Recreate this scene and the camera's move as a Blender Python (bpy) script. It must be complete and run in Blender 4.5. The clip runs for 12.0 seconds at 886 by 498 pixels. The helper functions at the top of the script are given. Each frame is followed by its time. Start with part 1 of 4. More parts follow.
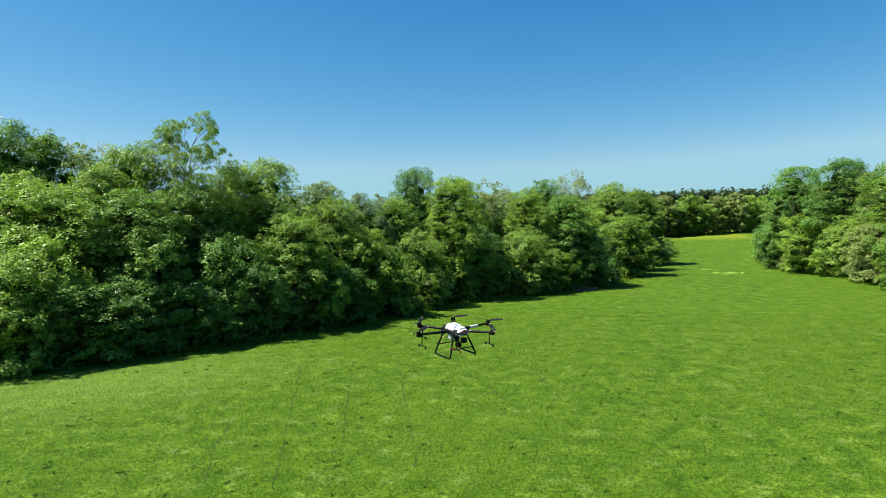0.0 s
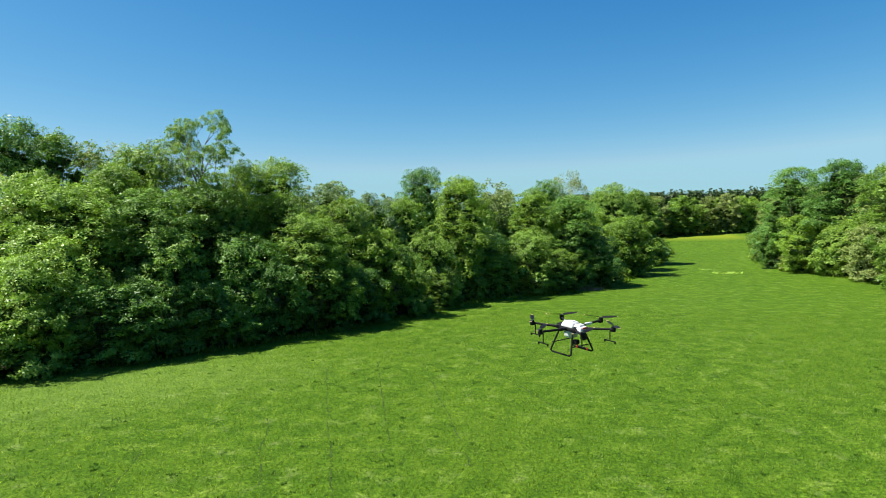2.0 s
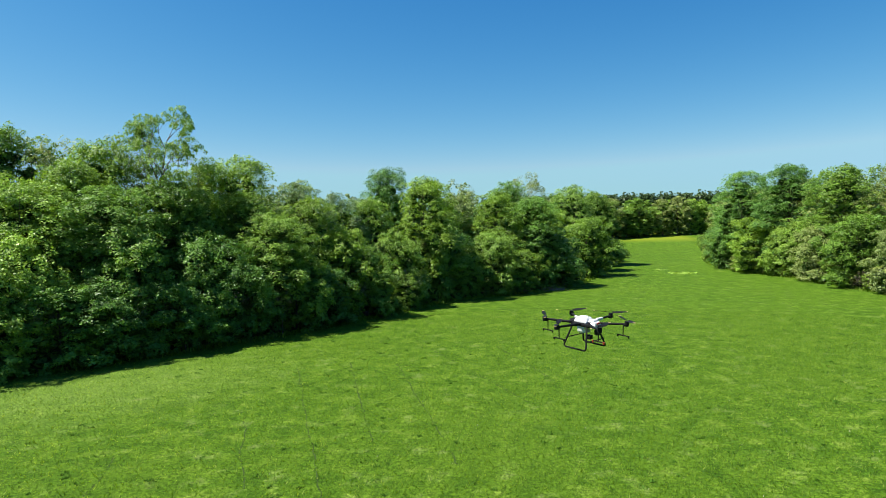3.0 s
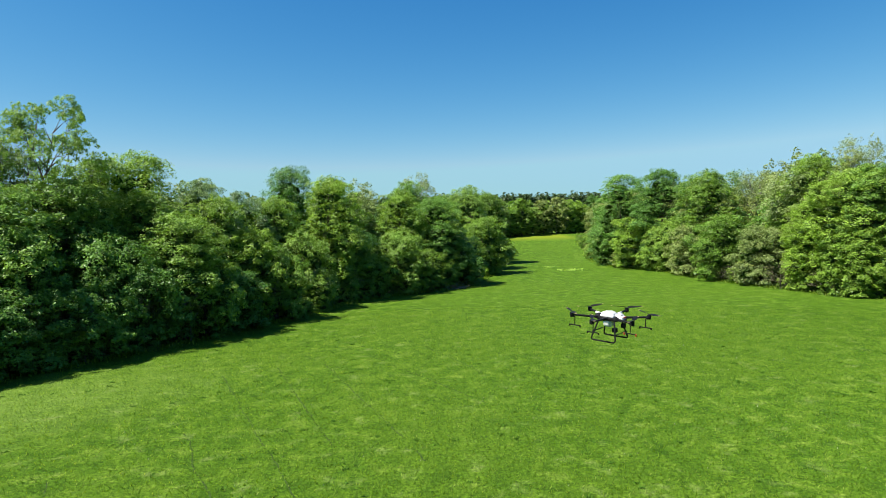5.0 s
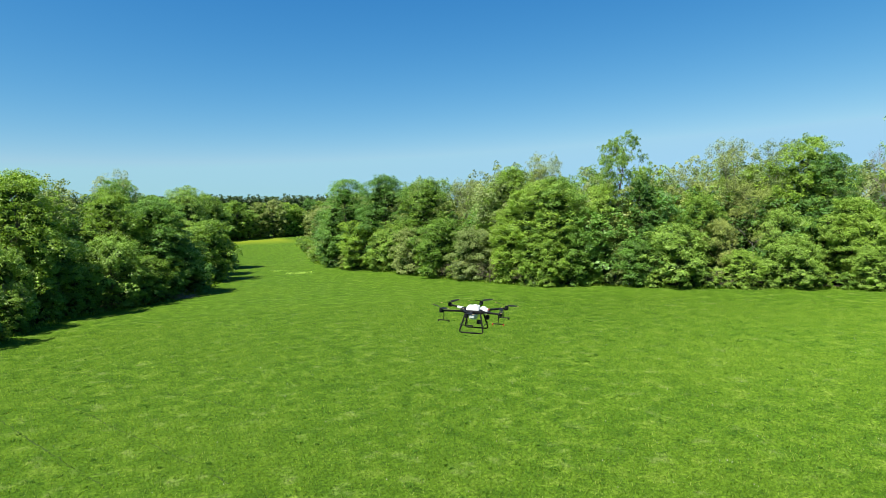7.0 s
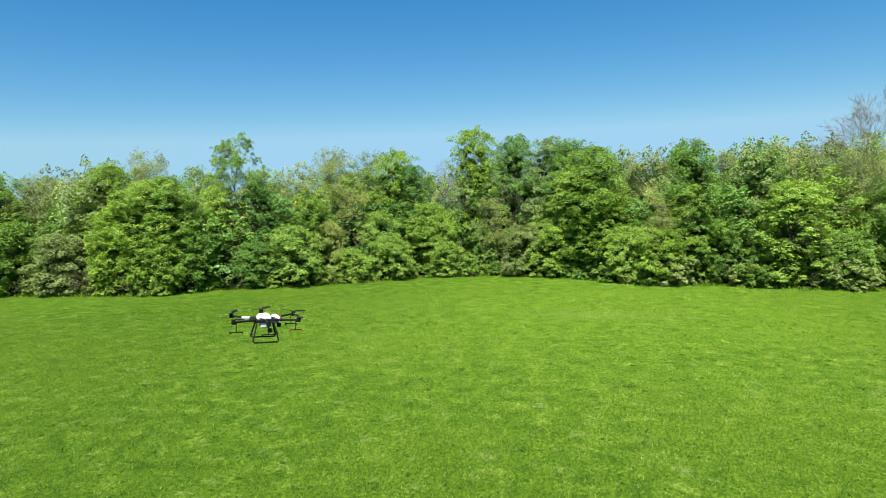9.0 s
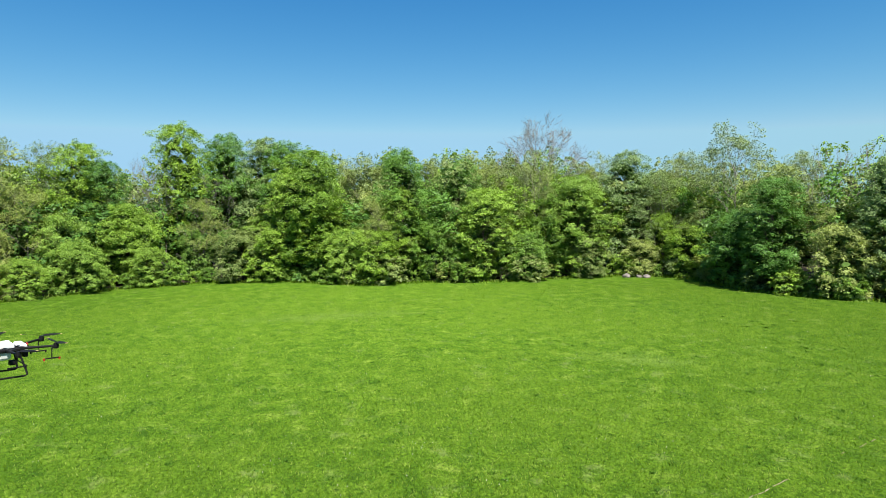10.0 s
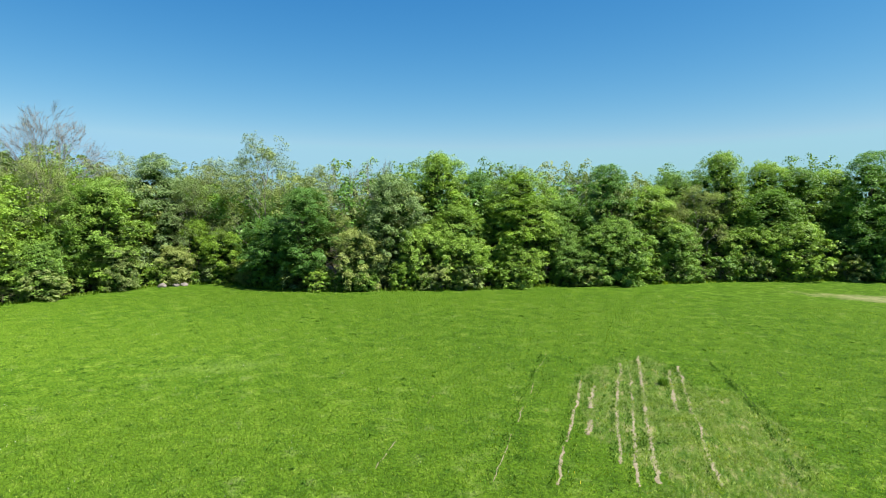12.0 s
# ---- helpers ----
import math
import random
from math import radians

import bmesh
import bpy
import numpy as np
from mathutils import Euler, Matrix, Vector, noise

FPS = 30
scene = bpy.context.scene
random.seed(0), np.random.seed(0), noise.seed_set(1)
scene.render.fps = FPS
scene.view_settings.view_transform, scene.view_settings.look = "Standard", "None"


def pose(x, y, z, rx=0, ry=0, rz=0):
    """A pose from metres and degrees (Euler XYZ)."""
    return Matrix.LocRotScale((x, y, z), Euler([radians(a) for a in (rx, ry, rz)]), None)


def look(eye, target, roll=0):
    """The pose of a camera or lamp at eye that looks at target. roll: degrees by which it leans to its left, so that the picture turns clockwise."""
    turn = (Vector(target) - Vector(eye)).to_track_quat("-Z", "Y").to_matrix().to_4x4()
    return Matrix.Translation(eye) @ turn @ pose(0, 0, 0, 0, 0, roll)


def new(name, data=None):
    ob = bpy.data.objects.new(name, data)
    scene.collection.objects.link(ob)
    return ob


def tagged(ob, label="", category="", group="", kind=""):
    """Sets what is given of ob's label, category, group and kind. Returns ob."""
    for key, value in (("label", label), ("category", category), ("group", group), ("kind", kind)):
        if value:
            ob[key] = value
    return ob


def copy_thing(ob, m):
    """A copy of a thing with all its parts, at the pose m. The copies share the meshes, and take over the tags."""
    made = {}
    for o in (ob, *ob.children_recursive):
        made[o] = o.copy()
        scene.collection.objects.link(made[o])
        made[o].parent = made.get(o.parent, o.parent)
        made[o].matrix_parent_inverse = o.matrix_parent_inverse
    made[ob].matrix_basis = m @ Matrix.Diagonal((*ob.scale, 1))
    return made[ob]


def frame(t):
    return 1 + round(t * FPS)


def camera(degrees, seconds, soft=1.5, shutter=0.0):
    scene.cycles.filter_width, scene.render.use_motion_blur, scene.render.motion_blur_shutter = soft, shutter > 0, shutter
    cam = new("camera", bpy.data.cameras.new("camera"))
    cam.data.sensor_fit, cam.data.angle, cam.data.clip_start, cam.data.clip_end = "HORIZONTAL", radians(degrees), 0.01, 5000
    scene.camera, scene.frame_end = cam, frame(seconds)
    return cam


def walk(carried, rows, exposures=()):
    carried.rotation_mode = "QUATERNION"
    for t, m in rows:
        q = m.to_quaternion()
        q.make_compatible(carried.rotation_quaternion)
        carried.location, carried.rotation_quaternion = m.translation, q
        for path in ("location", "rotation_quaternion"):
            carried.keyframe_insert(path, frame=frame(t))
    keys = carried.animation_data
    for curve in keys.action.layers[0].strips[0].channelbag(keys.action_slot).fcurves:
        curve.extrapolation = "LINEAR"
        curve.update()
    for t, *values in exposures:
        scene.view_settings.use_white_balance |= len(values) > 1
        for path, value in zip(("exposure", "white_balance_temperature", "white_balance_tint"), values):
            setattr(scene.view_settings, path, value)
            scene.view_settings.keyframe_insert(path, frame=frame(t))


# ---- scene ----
import itertools

cam = camera(71.8, 12.0, soft=0.55)
PATH = [
    (0, (11.521, -1.832, 11.958), (8.826, 7.793, 11.598), -1.40),
    (0.5, (11.081, -1.905, 11.959), (8.396, 7.720, 11.599), -1.40),
    (1, (10.327, -2.093, 11.968), (7.637, 7.532, 11.608), -1.40),
    (1.5, (9.246, -2.369, 11.972), (6.566, 7.261, 11.617), -1.40),
    (2, (8.260, -2.620, 11.945), (5.765, 7.055, 11.590), -1.40),
    (2.5, (7.466, -2.791, 11.915), (5.301, 6.964, 11.555), -1.40),
    (3, (6.751, -2.971, 11.854), (4.956, 6.859, 11.504), -1.20),
    (3.2, (6.396, -3.061, 11.843), (4.841, 6.809, 11.498), -1.20),
    (4.8, (3.003, -3.860, 12.047), (2.868, 6.131, 11.642), -1.30),
    (5, (2.528, -3.902, 12.042), (2.663, 6.088, 11.637), -1.30),
    (5.5, (1.349, -3.888, 12.040), (2.364, 6.052, 11.625), -1.40),
    (6, (0.231, -3.703, 12.044), (2.806, 5.952, 11.599), -1.40),
    (6.5, (-0.878, -3.440, 12.062), (3.032, 5.755, 11.597), -1.60),
    (6.7, (-1.334, -3.263, 12.067), (2.856, 5.802, 11.607), -1.50),
    (8.3, (-5.690, -0.927, 12.335), (1.645, 5.843, 11.775), -1.70),
    (8.5, (-6.106, -0.499, 12.343), (1.744, 5.671, 11.773), -1.70),
    (9, (-6.877, 0.841, 12.365), (2.188, 5.021, 11.755), -1.60),
    (9.5, (-7.245, 2.241, 12.404), (2.580, 4.001, 11.754), -1.40),
    (10, (-7.338, 3.653, 12.404), (2.627, 3.198, 11.729), -1.20),
    (10.5, (-7.102, 5.036, 12.391), (2.558, 2.541, 11.706), -1.00),
    (11, (-6.647, 6.372, 12.396), (2.323, 2.007, 11.711), -0.90),
    (11.5, (-6.013, 7.668, 12.449), (1.927, 1.628, 11.744), -0.80),
    (12, (-5.132, 8.869, 12.467), (1.653, 1.554, 11.777), -0.50),
]
walk(cam, [(t, look(eye, target, roll)) for t, eye, target, roll in PATH])

# ---- world and light ----
SUN_FROM = 252.0      # compass bearing of the sun, clockwise from +y
SUN_HEIGHT = 57.5
world = bpy.data.worlds.new("sky")
scene.world = world
world.use_nodes = True
wn = world.node_tree
sky = wn.nodes.new("ShaderNodeTexSky")
sky.sky_type = "NISHITA"
sky.sun_disc = False
sky.sun_elevation = radians(SUN_HEIGHT)
sky.sun_rotation = radians(SUN_FROM)
sky.altitude = 100
sky.air_density, sky.dust_density, sky.ozone_density = 1.0, 0.4, 2.0
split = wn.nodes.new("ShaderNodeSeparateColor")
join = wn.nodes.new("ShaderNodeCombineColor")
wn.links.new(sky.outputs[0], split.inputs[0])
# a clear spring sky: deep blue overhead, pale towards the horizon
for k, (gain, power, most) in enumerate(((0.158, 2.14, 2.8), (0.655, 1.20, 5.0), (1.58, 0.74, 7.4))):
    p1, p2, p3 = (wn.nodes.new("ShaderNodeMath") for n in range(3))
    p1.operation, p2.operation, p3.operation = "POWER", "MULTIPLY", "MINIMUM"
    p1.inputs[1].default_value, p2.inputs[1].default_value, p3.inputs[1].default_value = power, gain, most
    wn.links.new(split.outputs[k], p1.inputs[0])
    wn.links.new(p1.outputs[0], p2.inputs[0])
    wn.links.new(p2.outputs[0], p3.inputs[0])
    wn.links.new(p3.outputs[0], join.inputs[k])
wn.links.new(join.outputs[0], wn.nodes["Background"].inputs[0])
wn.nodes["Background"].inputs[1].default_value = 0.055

sun_data = bpy.data.lights.new("sun", "SUN")
sun_data.energy, sun_data.angle, sun_data.color = 5.0, radians(0.53), (1.0, 0.955, 0.88)
sun = new("sun", sun_data)
a, e = radians(SUN_FROM), radians(SUN_HEIGHT)
sun.matrix_world = look((100 * math.sin(a) * math.cos(e), 100 * math.cos(a) * math.cos(e), 100 * math.sin(e)), (0, 0, 0))
scene.view_settings.exposure = 1.24


# ---- materials ----
def material(name):
    m = bpy.data.materials.new(name)
    m.use_nodes = True
    t = m.node_tree
    t.nodes.clear()
    return m, t


def node(t, kind, **at):
    n = t.nodes.new(kind)
    for k, v in at.items():
        n.inputs[k.replace("_", " ")].default_value = v
    return n


def ramp(t, source, *stops):
    r = t.nodes.new("ShaderNodeValToRGB")
    while len(r.color_ramp.elements) < len(stops):
        r.color_ramp.elements.new(0.5)
    for el, (p, c) in zip(r.color_ramp.elements, stops):
        el.position, el.color = p, (*c, 1)
    t.links.new(source, r.inputs[0])
    return r.outputs[0]


def mix(t, fac, a, b, blend="MIX"):
    m = t.nodes.new("ShaderNodeMix")
    m.data_type, m.blend_type = "RGBA", blend
    for sock, v in ((m.inputs[0], fac), (m.inputs[6], a), (m.inputs[7], b)):
        if isinstance(v, bpy.types.NodeSocket):
            t.links.new(v, sock)
        elif isinstance(v, tuple):
            sock.default_value = (*v, 1)
        else:
            sock.default_value = v
    return m.outputs[2]


def noise_of(t, scale, detail=3.0, rough=0.55, where=None, distortion=0.0):
    n = node(t, "ShaderNodeTexNoise", Scale=scale, Detail=detail, Roughness=rough, Distortion=distortion)
    if where is None:
        where = t.nodes.new("ShaderNodeNewGeometry").outputs["Position"]
    t.links.new(where, n.inputs["Vector"])
    return n.outputs["Fac"]


def leaf_material(name, low, mid, high, through_tint, glow=0.20):
    """Foliage: a diffuse leaf that lets some light through, with a thin waxy sheen; it varies by leaf, by spray and by tree."""
    m, t = material(name)
    geo = t.nodes.new("ShaderNodeNewGeometry")
    info = t.nodes.new("ShaderNodeObjectInfo")
    low, mid, high = (tuple(c * k for c in q) for q, k in ((low, 0.62), (mid, 0.90), (high, 1.10)))
    per_leaf = ramp(t, geo.outputs["Random Per Island"], (0.0, low), (0.5, mid), (1.0, high))
    patch = noise_of(t, 0.45, 2.0)
    col = mix(t, ramp(t, patch, (0.35, (0, 0, 0)), (0.7, (1, 1, 1))), per_leaf, high)
    tree = ramp(t, info.outputs["Random"], (0.0, (0.70, 0.80, 0.85)), (0.45, (1.0, 1.0, 1.0)), (0.8, (1.14, 1.10, 0.9)), (1.0, (1.26, 1.2, 1.2)))
    col = mix(t, 1.0, col, tree, "MULTIPLY")
    diff = node(t, "ShaderNodeBsdfPrincipled", Roughness=0.46)
    diff.inputs["Specular IOR Level"].default_value = 0.28
    t.links.new(col, diff.inputs["Base Color"])
    trans = t.nodes.new("ShaderNodeBsdfTranslucent")
    t.links.new(mix(t, 1.0, col, through_tint, "MULTIPLY"), trans.inputs[0])
    both = t.nodes.new("ShaderNodeMixShader")
    both.inputs[0].default_value = glow
    t.links.new(diff.outputs[0], both.inputs[1])
    t.links.new(trans.outputs[0], both.inputs[2])
    out = t.nodes.new("ShaderNodeOutputMaterial")
    t.links.new(both.outputs[0], out.inputs[0])
    return m


def plain(name, colour, rough=0.6, metal=0.0, vary=0.15, scale=6.0, bump=0.0, spec=0.4):
    m, t = material(name)
    geo = t.nodes.new("ShaderNodeTexCoord").outputs["Object"]
    n = noise_of(t, scale, 5.0, 0.6, geo)
    dark = tuple(c * (1 - vary) for c in colour)
    light = tuple(min(1, c * (1 + vary)) for c in colour)
    b = node(t, "ShaderNodeBsdfPrincipled", Roughness=rough, Metallic=metal)
    b.inputs["Specular IOR Level"].default_value = spec
    t.links.new(ramp(t, n, (0.3, dark), (0.7, light)), b.inputs["Base Color"])
    if bump:
        bp = node(t, "ShaderNodeBump", Strength=bump, Distance=0.05)
        t.links.new(n, bp.inputs["Height"])
        t.links.new(bp.outputs[0], b.inputs["Normal"])
    out = t.nodes.new("ShaderNodeOutputMaterial")
    t.links.new(b.outputs[0], out.inputs[0])
    return m


LEAF = {
    "green": leaf_material("leaf_green", (0.074, 0.148, 0.015), (0.118, 0.210, 0.022), (0.168, 0.275, 0.034), (2.2, 2.2, 0.9)),
    "dark": leaf_material("leaf_dark", (0.046, 0.118, 0.020), (0.074, 0.165, 0.027), (0.108, 0.215, 0.038), (2.2, 2.3, 0.9)),
    "lime": leaf_material("leaf_lime", (0.100, 0.188, 0.022), (0.148, 0.252, 0.034), (0.210, 0.325, 0.055), (1.8, 1.95, 0.8)),
    "pale": leaf_material("leaf_pale", (0.118, 0.164, 0.040), (0.168, 0.222, 0.055), (0.232, 0.285, 0.084), (1.6, 1.65, 0.9)),
    "grey": leaf_material("leaf_grey", (0.085, 0.145, 0.045), (0.125, 0.195, 0.065), (0.190, 0.265, 0.105), (1.6, 1.9, 0.9)),
    "pine": leaf_material("leaf_pine", (0.032, 0.060, 0.022), (0.046, 0.085, 0.030), (0.062, 0.105, 0.038), (1.2, 1.4, 0.7), 0.15),
}
BARK = plain("bark", (0.091, 0.073, 0.056), 0.9, vary=0.35, scale=9, bump=0.5, spec=0.2)
DEAD_TWIG = plain("dead_twig", (0.140, 0.115, 0.084), 0.9, vary=0.3, scale=7, spec=0.15)
# dark crown core: its colour stands in for shade between the boughs
SHADE_CORE = plain("shade_core", (0.052, 0.092, 0.020), 0.9, vary=0.6, scale=5, spec=0.05)
BARK_GREY = plain("bark_grey", (0.182, 0.161, 0.140), 0.9, vary=0.3, scale=9, bump=0.5, spec=0.2)


# ---- ground ----
def rise(x, y):
    """Height of the land: level round the meadow, climbing gently far off to the north."""
    s = min(max((y - 150) / 220, 0), 1)
    z = 6.0 * s * s * (3 - 2 * s)
    s2 = min(max((y - 380) / 280, 0), 1)
    z += 21 * s2 * s2 * (3 - 2 * s2)
    return z


def patch_mask(t, pos, cx, cy, rx, ry, turn, ragged=0.9, low=0.22, high=0.42):
    """1 inside a rounded patch of ground with a soft, ragged border."""
    mp = node(t, "ShaderNodeMapping", Location=(cx, cy, 0), Rotation=(0, 0, radians(turn)), Scale=(rx, ry, 1000))
    mp.vector_type = "TEXTURE"
    t.links.new(pos, mp.inputs[0])
    g = t.nodes.new("ShaderNodeTexGradient")
    g.gradient_type = "SPHERICAL"
    t.links.new(mp.outputs[0], g.inputs[0])
    n = node(t, "ShaderNodeMath")
    n.operation = "MULTIPLY_ADD"
    t.links.new(noise_of(t, 0.55, 6.0, 0.68, pos), n.inputs[0])
    n.inputs[1].default_value, n.inputs[2].default_value = ragged, -ragged / 2
    s = node(t, "ShaderNodeMath")
    s.operation = "ADD"
    t.links.new(g.outputs["Fac"], s.inputs[0])
    t.links.new(n.outputs[0], s.inputs[1])
    return ramp(t, s.outputs[0], (low, (0, 0, 0)), (high, (1, 1, 1)))


def meadow_material():
    """Mown turf: dark and pale tufts, clover, and worn patches where dry earth shows."""
    m, t = material("meadow")
    pos = t.nodes.new("ShaderNodeNewGeometry").outputs["Position"]
    big = noise_of(t, 0.05, 3.0, 0.5, pos)
    mid = noise_of(t, 0.6, 6.0, 0.72, pos, 0.6)
    small = noise_of(t, 2.2, 5.0, 0.7, pos, 0.4)
    fine = noise_of(t, 11.0, 4.0, 0.75, pos)
    col = ramp(t, mid, (0.35, (0.050, 0.119, 0.007)), (0.47, (0.084, 0.172, 0.010)), (0.57, (0.120, 0.217, 0.015)), (0.67, (0.215, 0.310, 0.044)))
    col = mix(t, ramp(t, big, (0.42, (0, 0, 0)), (0.62, (0.4, 0.4, 0.4))), col, (0.122, 0.212, 0.014))
    col = mix(t, ramp(t, small, (0.34, (0.6, 0.6, 0.6)), (0.47, (0, 0, 0))), col, (0.036, 0.094, 0.008))
    # sunlight put into the colour to the east; smaller patches of bleached, drier turf
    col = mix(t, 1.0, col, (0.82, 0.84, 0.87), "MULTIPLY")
    east_lit = patch_mask(t, pos, 66, 10, 60, 50, 10, 0.4, 0.0, 0.7)
    col = mix(t, east_lit, col, mix(t, 1.0, col, (1.62, 1.52, 1.68), "MULTIPLY"))
    for cx, cy, rx, ry, turn in ((-29, 37, 24, 14, 45), (64, 14, 14, 4, 98), (40, -14, 7, 3, 60)):
        pale = mix(t, 1.0, patch_mask(t, pos, cx, cy, rx, ry, turn, 2.0, 0.1, 0.9), (0.5, 0.5, 0.5), "MULTIPLY")
        col = mix(t, pale, col, (0.190, 0.285, 0.060))
    grain = noise_of(t, 4.5, 9.0, 0.95, pos)
    col = mix(t, 1.0, col, ramp(t, grain, (0.40, (0.14, 0.18, 0.15)), (0.49, (0.76, 0.78, 0.74)), (0.60, (1.95, 1.75, 2.1))), "MULTIPLY")
    col = mix(t, ramp(t, fine, (0.54, (0, 0, 0)), (0.68, (0.4, 0.4, 0.4))), col, (0.145, 0.240, 0.028))
    # thin weedy ground among the seed rows, and the sandy foot of the southern wood
    mp = node(t, "ShaderNodeMapping", Rotation=(0, 0, radians(27)), Scale=(1.6, 0.4, 1.0))
    mp.vector_type = "TEXTURE"
    mp.inputs["Scale"].default_value = (0.6, 2.2, 1.0)
    t.links.new(pos, mp.inputs[0])
    rows = noise_of(t, 1.3, 7.0, 0.78, mp.outputs[0])
    earth = ramp(t, rows, (0.39, (0.056, 0.125, 0.011)), (0.48, (0.104, 0.180, 0.027)), (0.55, (0.190, 0.222, 0.068)), (0.61, (0.340, 0.298, 0.170)))
    earth = mix(t, 1.0, earth, ramp(t, grain, (0.40, (0.30, 0.36, 0.30)), (0.52, (1.0, 1.0, 1.0))), "MULTIPLY")
    col = mix(t, patch_mask(t, pos, 12.2, -28.5, 5.6, 13.5, 27), col, earth)
    col = mix(t, patch_mask(t, pos, 5.4, -23.5, 5.4, 14.0, 27), col, earth)
    sandy = mix(t, 0.55, earth, (0.360, 0.315, 0.200))
    col = mix(t, patch_mask(t, pos, -2.0, -87.6, 24.0, 4.6, 2, 1.3, 0.12, 0.60), col, sandy)
    # the far end of the field is in yellow flower
    sep = t.nodes.new("ShaderNodeSeparateXYZ")
    t.links.new(pos, sep.inputs[0])
    for k, (axis, start, full) in enumerate((("Y", 272, 296), ("X", 74, 66), ("X", 14, 26))):
        r = node(t, "ShaderNodeMapRange")
        t.links.new(sep.outputs[axis], r.inputs[0])
        r.inputs[1].default_value, r.inputs[2].default_value = start, full
        if k == 0:
            strip = r.outputs[0]
        else:
            both = node(t, "ShaderNodeMath")
            both.operation = "MULTIPLY"
            t.links.new(strip, both.inputs[0])
            t.links.new(r.outputs[0], both.inputs[1])
            strip = both.outputs[0]
    col = mix(t, strip, col, (0.19, 0.235, 0.020))
    col = mix(t, 1.0, col, (0.69, 0.735, 0.60), "MULTIPLY")
    b = node(t, "ShaderNodeBsdfPrincipled", Roughness=0.85)
    b.inputs["Specular IOR Level"].default_value = 0.06
    t.links.new(col, b.inputs["Base Color"])
    bp = node(t, "ShaderNodeBump", Strength=1.0, Distance=0.16)
    t.links.new(mix(t, 0.45, small, fine), bp.inputs["Height"])
    t.links.new(bp.outputs[0], b.inputs["Normal"])
    out = t.nodes.new("ShaderNodeOutputMaterial")
    t.links.new(b.outputs[0], out.inputs[0])
    return m


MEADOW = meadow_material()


def mesh_from(name, verts, faces, mat, smooth=False):
    me = bpy.data.meshes.new(name)
    me.from_pydata(verts, [], faces)
    me.materials.append(mat)
    if smooth:
        me.polygons.foreach_set("use_smooth", [True] * len(me.polygons))
    me.update()
    return me


def ground():
    steps = [-2500, -1600, -1000, -650, -420, -300] + list(range(-220, 221, 10)) + [300, 420, 650, 1000, 1600, 2500]
    ys = [-2500, -1600, -1000, -650, -420, -300] + list(range(-220, 421, 10)) + [480, 560, 650, 760, 900, 1300, 2000, 3000]
    verts, faces = [], []
    for y in ys:
        for x in steps:
            verts.append((x, y, rise(x, y)))
    w = len(steps)
    for j in range(len(ys) - 1):
        for i in range(w - 1):
            k = j * w + i
            faces.append((k, k + 1, k + w + 1, k + w))
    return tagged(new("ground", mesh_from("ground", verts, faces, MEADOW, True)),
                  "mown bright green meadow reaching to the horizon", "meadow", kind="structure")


ground()

# edges of the woods, as seen from above
LEFT = [(-75, 5), (-62, 20), (-46, 36.5), (-38, 42), (-32, 50), (-25, 61), (-16.5, 79), (-10.5, 95), (-2, 103.5),
        (5, 110), (12, 128), (22, 176), (30, 215), (30, 240)]
RIGHT = [(66, 262), (60, 225), (50, 176), (50, 152), (56, 133), (58, 108.5), (61, 96), (63, 86), (72.5, 80), (81, 67), (89, 60),
         (97, 53), (102.7, 39), (102, 28), (97, 18.8), (92.5, 11.4), (95, 3.3), (92.5, -8.6), (95, -20), (96, -28), (98, -34)]
SOUTH = [(98, -34), (90, -42.4), (80, -43), (73, -44.5), (66, -50), (61, -56), (55, -61), (47, -73), (39, -81.5), (33.6, -88.5),
         (27.5, -97), (20.5, -102), (14, -109), (9, -111), (-10, -118), (-35, -124)]


def along(line, step, start=0.0):
    """Points every step metres along a line, with the unit normal to its left."""
    out, left = [], start
    for (ax, ay), (bx, by) in zip(line, line[1:]):
        n = math.hypot(bx - ax, by - ay)
        while left < n:
            f = left / n
            out.append((ax + (bx - ax) * f, ay + (by - ay) * f, -(by - ay) / n, (bx - ax) / n))
            left += step
        left -= n
    return out


# ---- trees ----
def tubes(paths, sides=5):
    """Tapered tubes along paths of (point, radius)."""
    verts, faces = [], []
    for path in paths:
        base = len(verts)
        for i, (p, r) in enumerate(path):
            q = path[min(i + 1, len(path) - 1)][0] - path[max(i - 1, 0)][0]
            q = q.normalized() if q.length > 1e-6 else Vector((0, 0, 1))
            u = q.orthogonal().normalized()
            v = q.cross(u)
            for k in range(sides):
                an = 2 * math.pi * k / sides
                verts.append(p + r * (math.cos(an) * u + math.sin(an) * v))
        for i in range(len(path) - 1):
            for k in range(sides):
                a0, b0 = base + i * sides + k, base + i * sides + (k + 1) % sides
                faces.append((a0, b0, b0 + sides, a0 + sides))
    return verts, faces


def limb(rng, start, way, length, radius, bend=0.25, up=0.15, n=4):
    pts, p, d = [(start.copy(), radius)], start.copy(), way.normalized()
    for i in range(n):
        d = (d + Vector((rng.uniform(-bend, bend), rng.uniform(-bend, bend), rng.uniform(-bend, bend) + up))).normalized()
        p = p + d * (length / n)
        pts.append((p.copy(), max(radius * (1 - 0.8 * (i + 1) / n), 0.012)))
    return pts, d


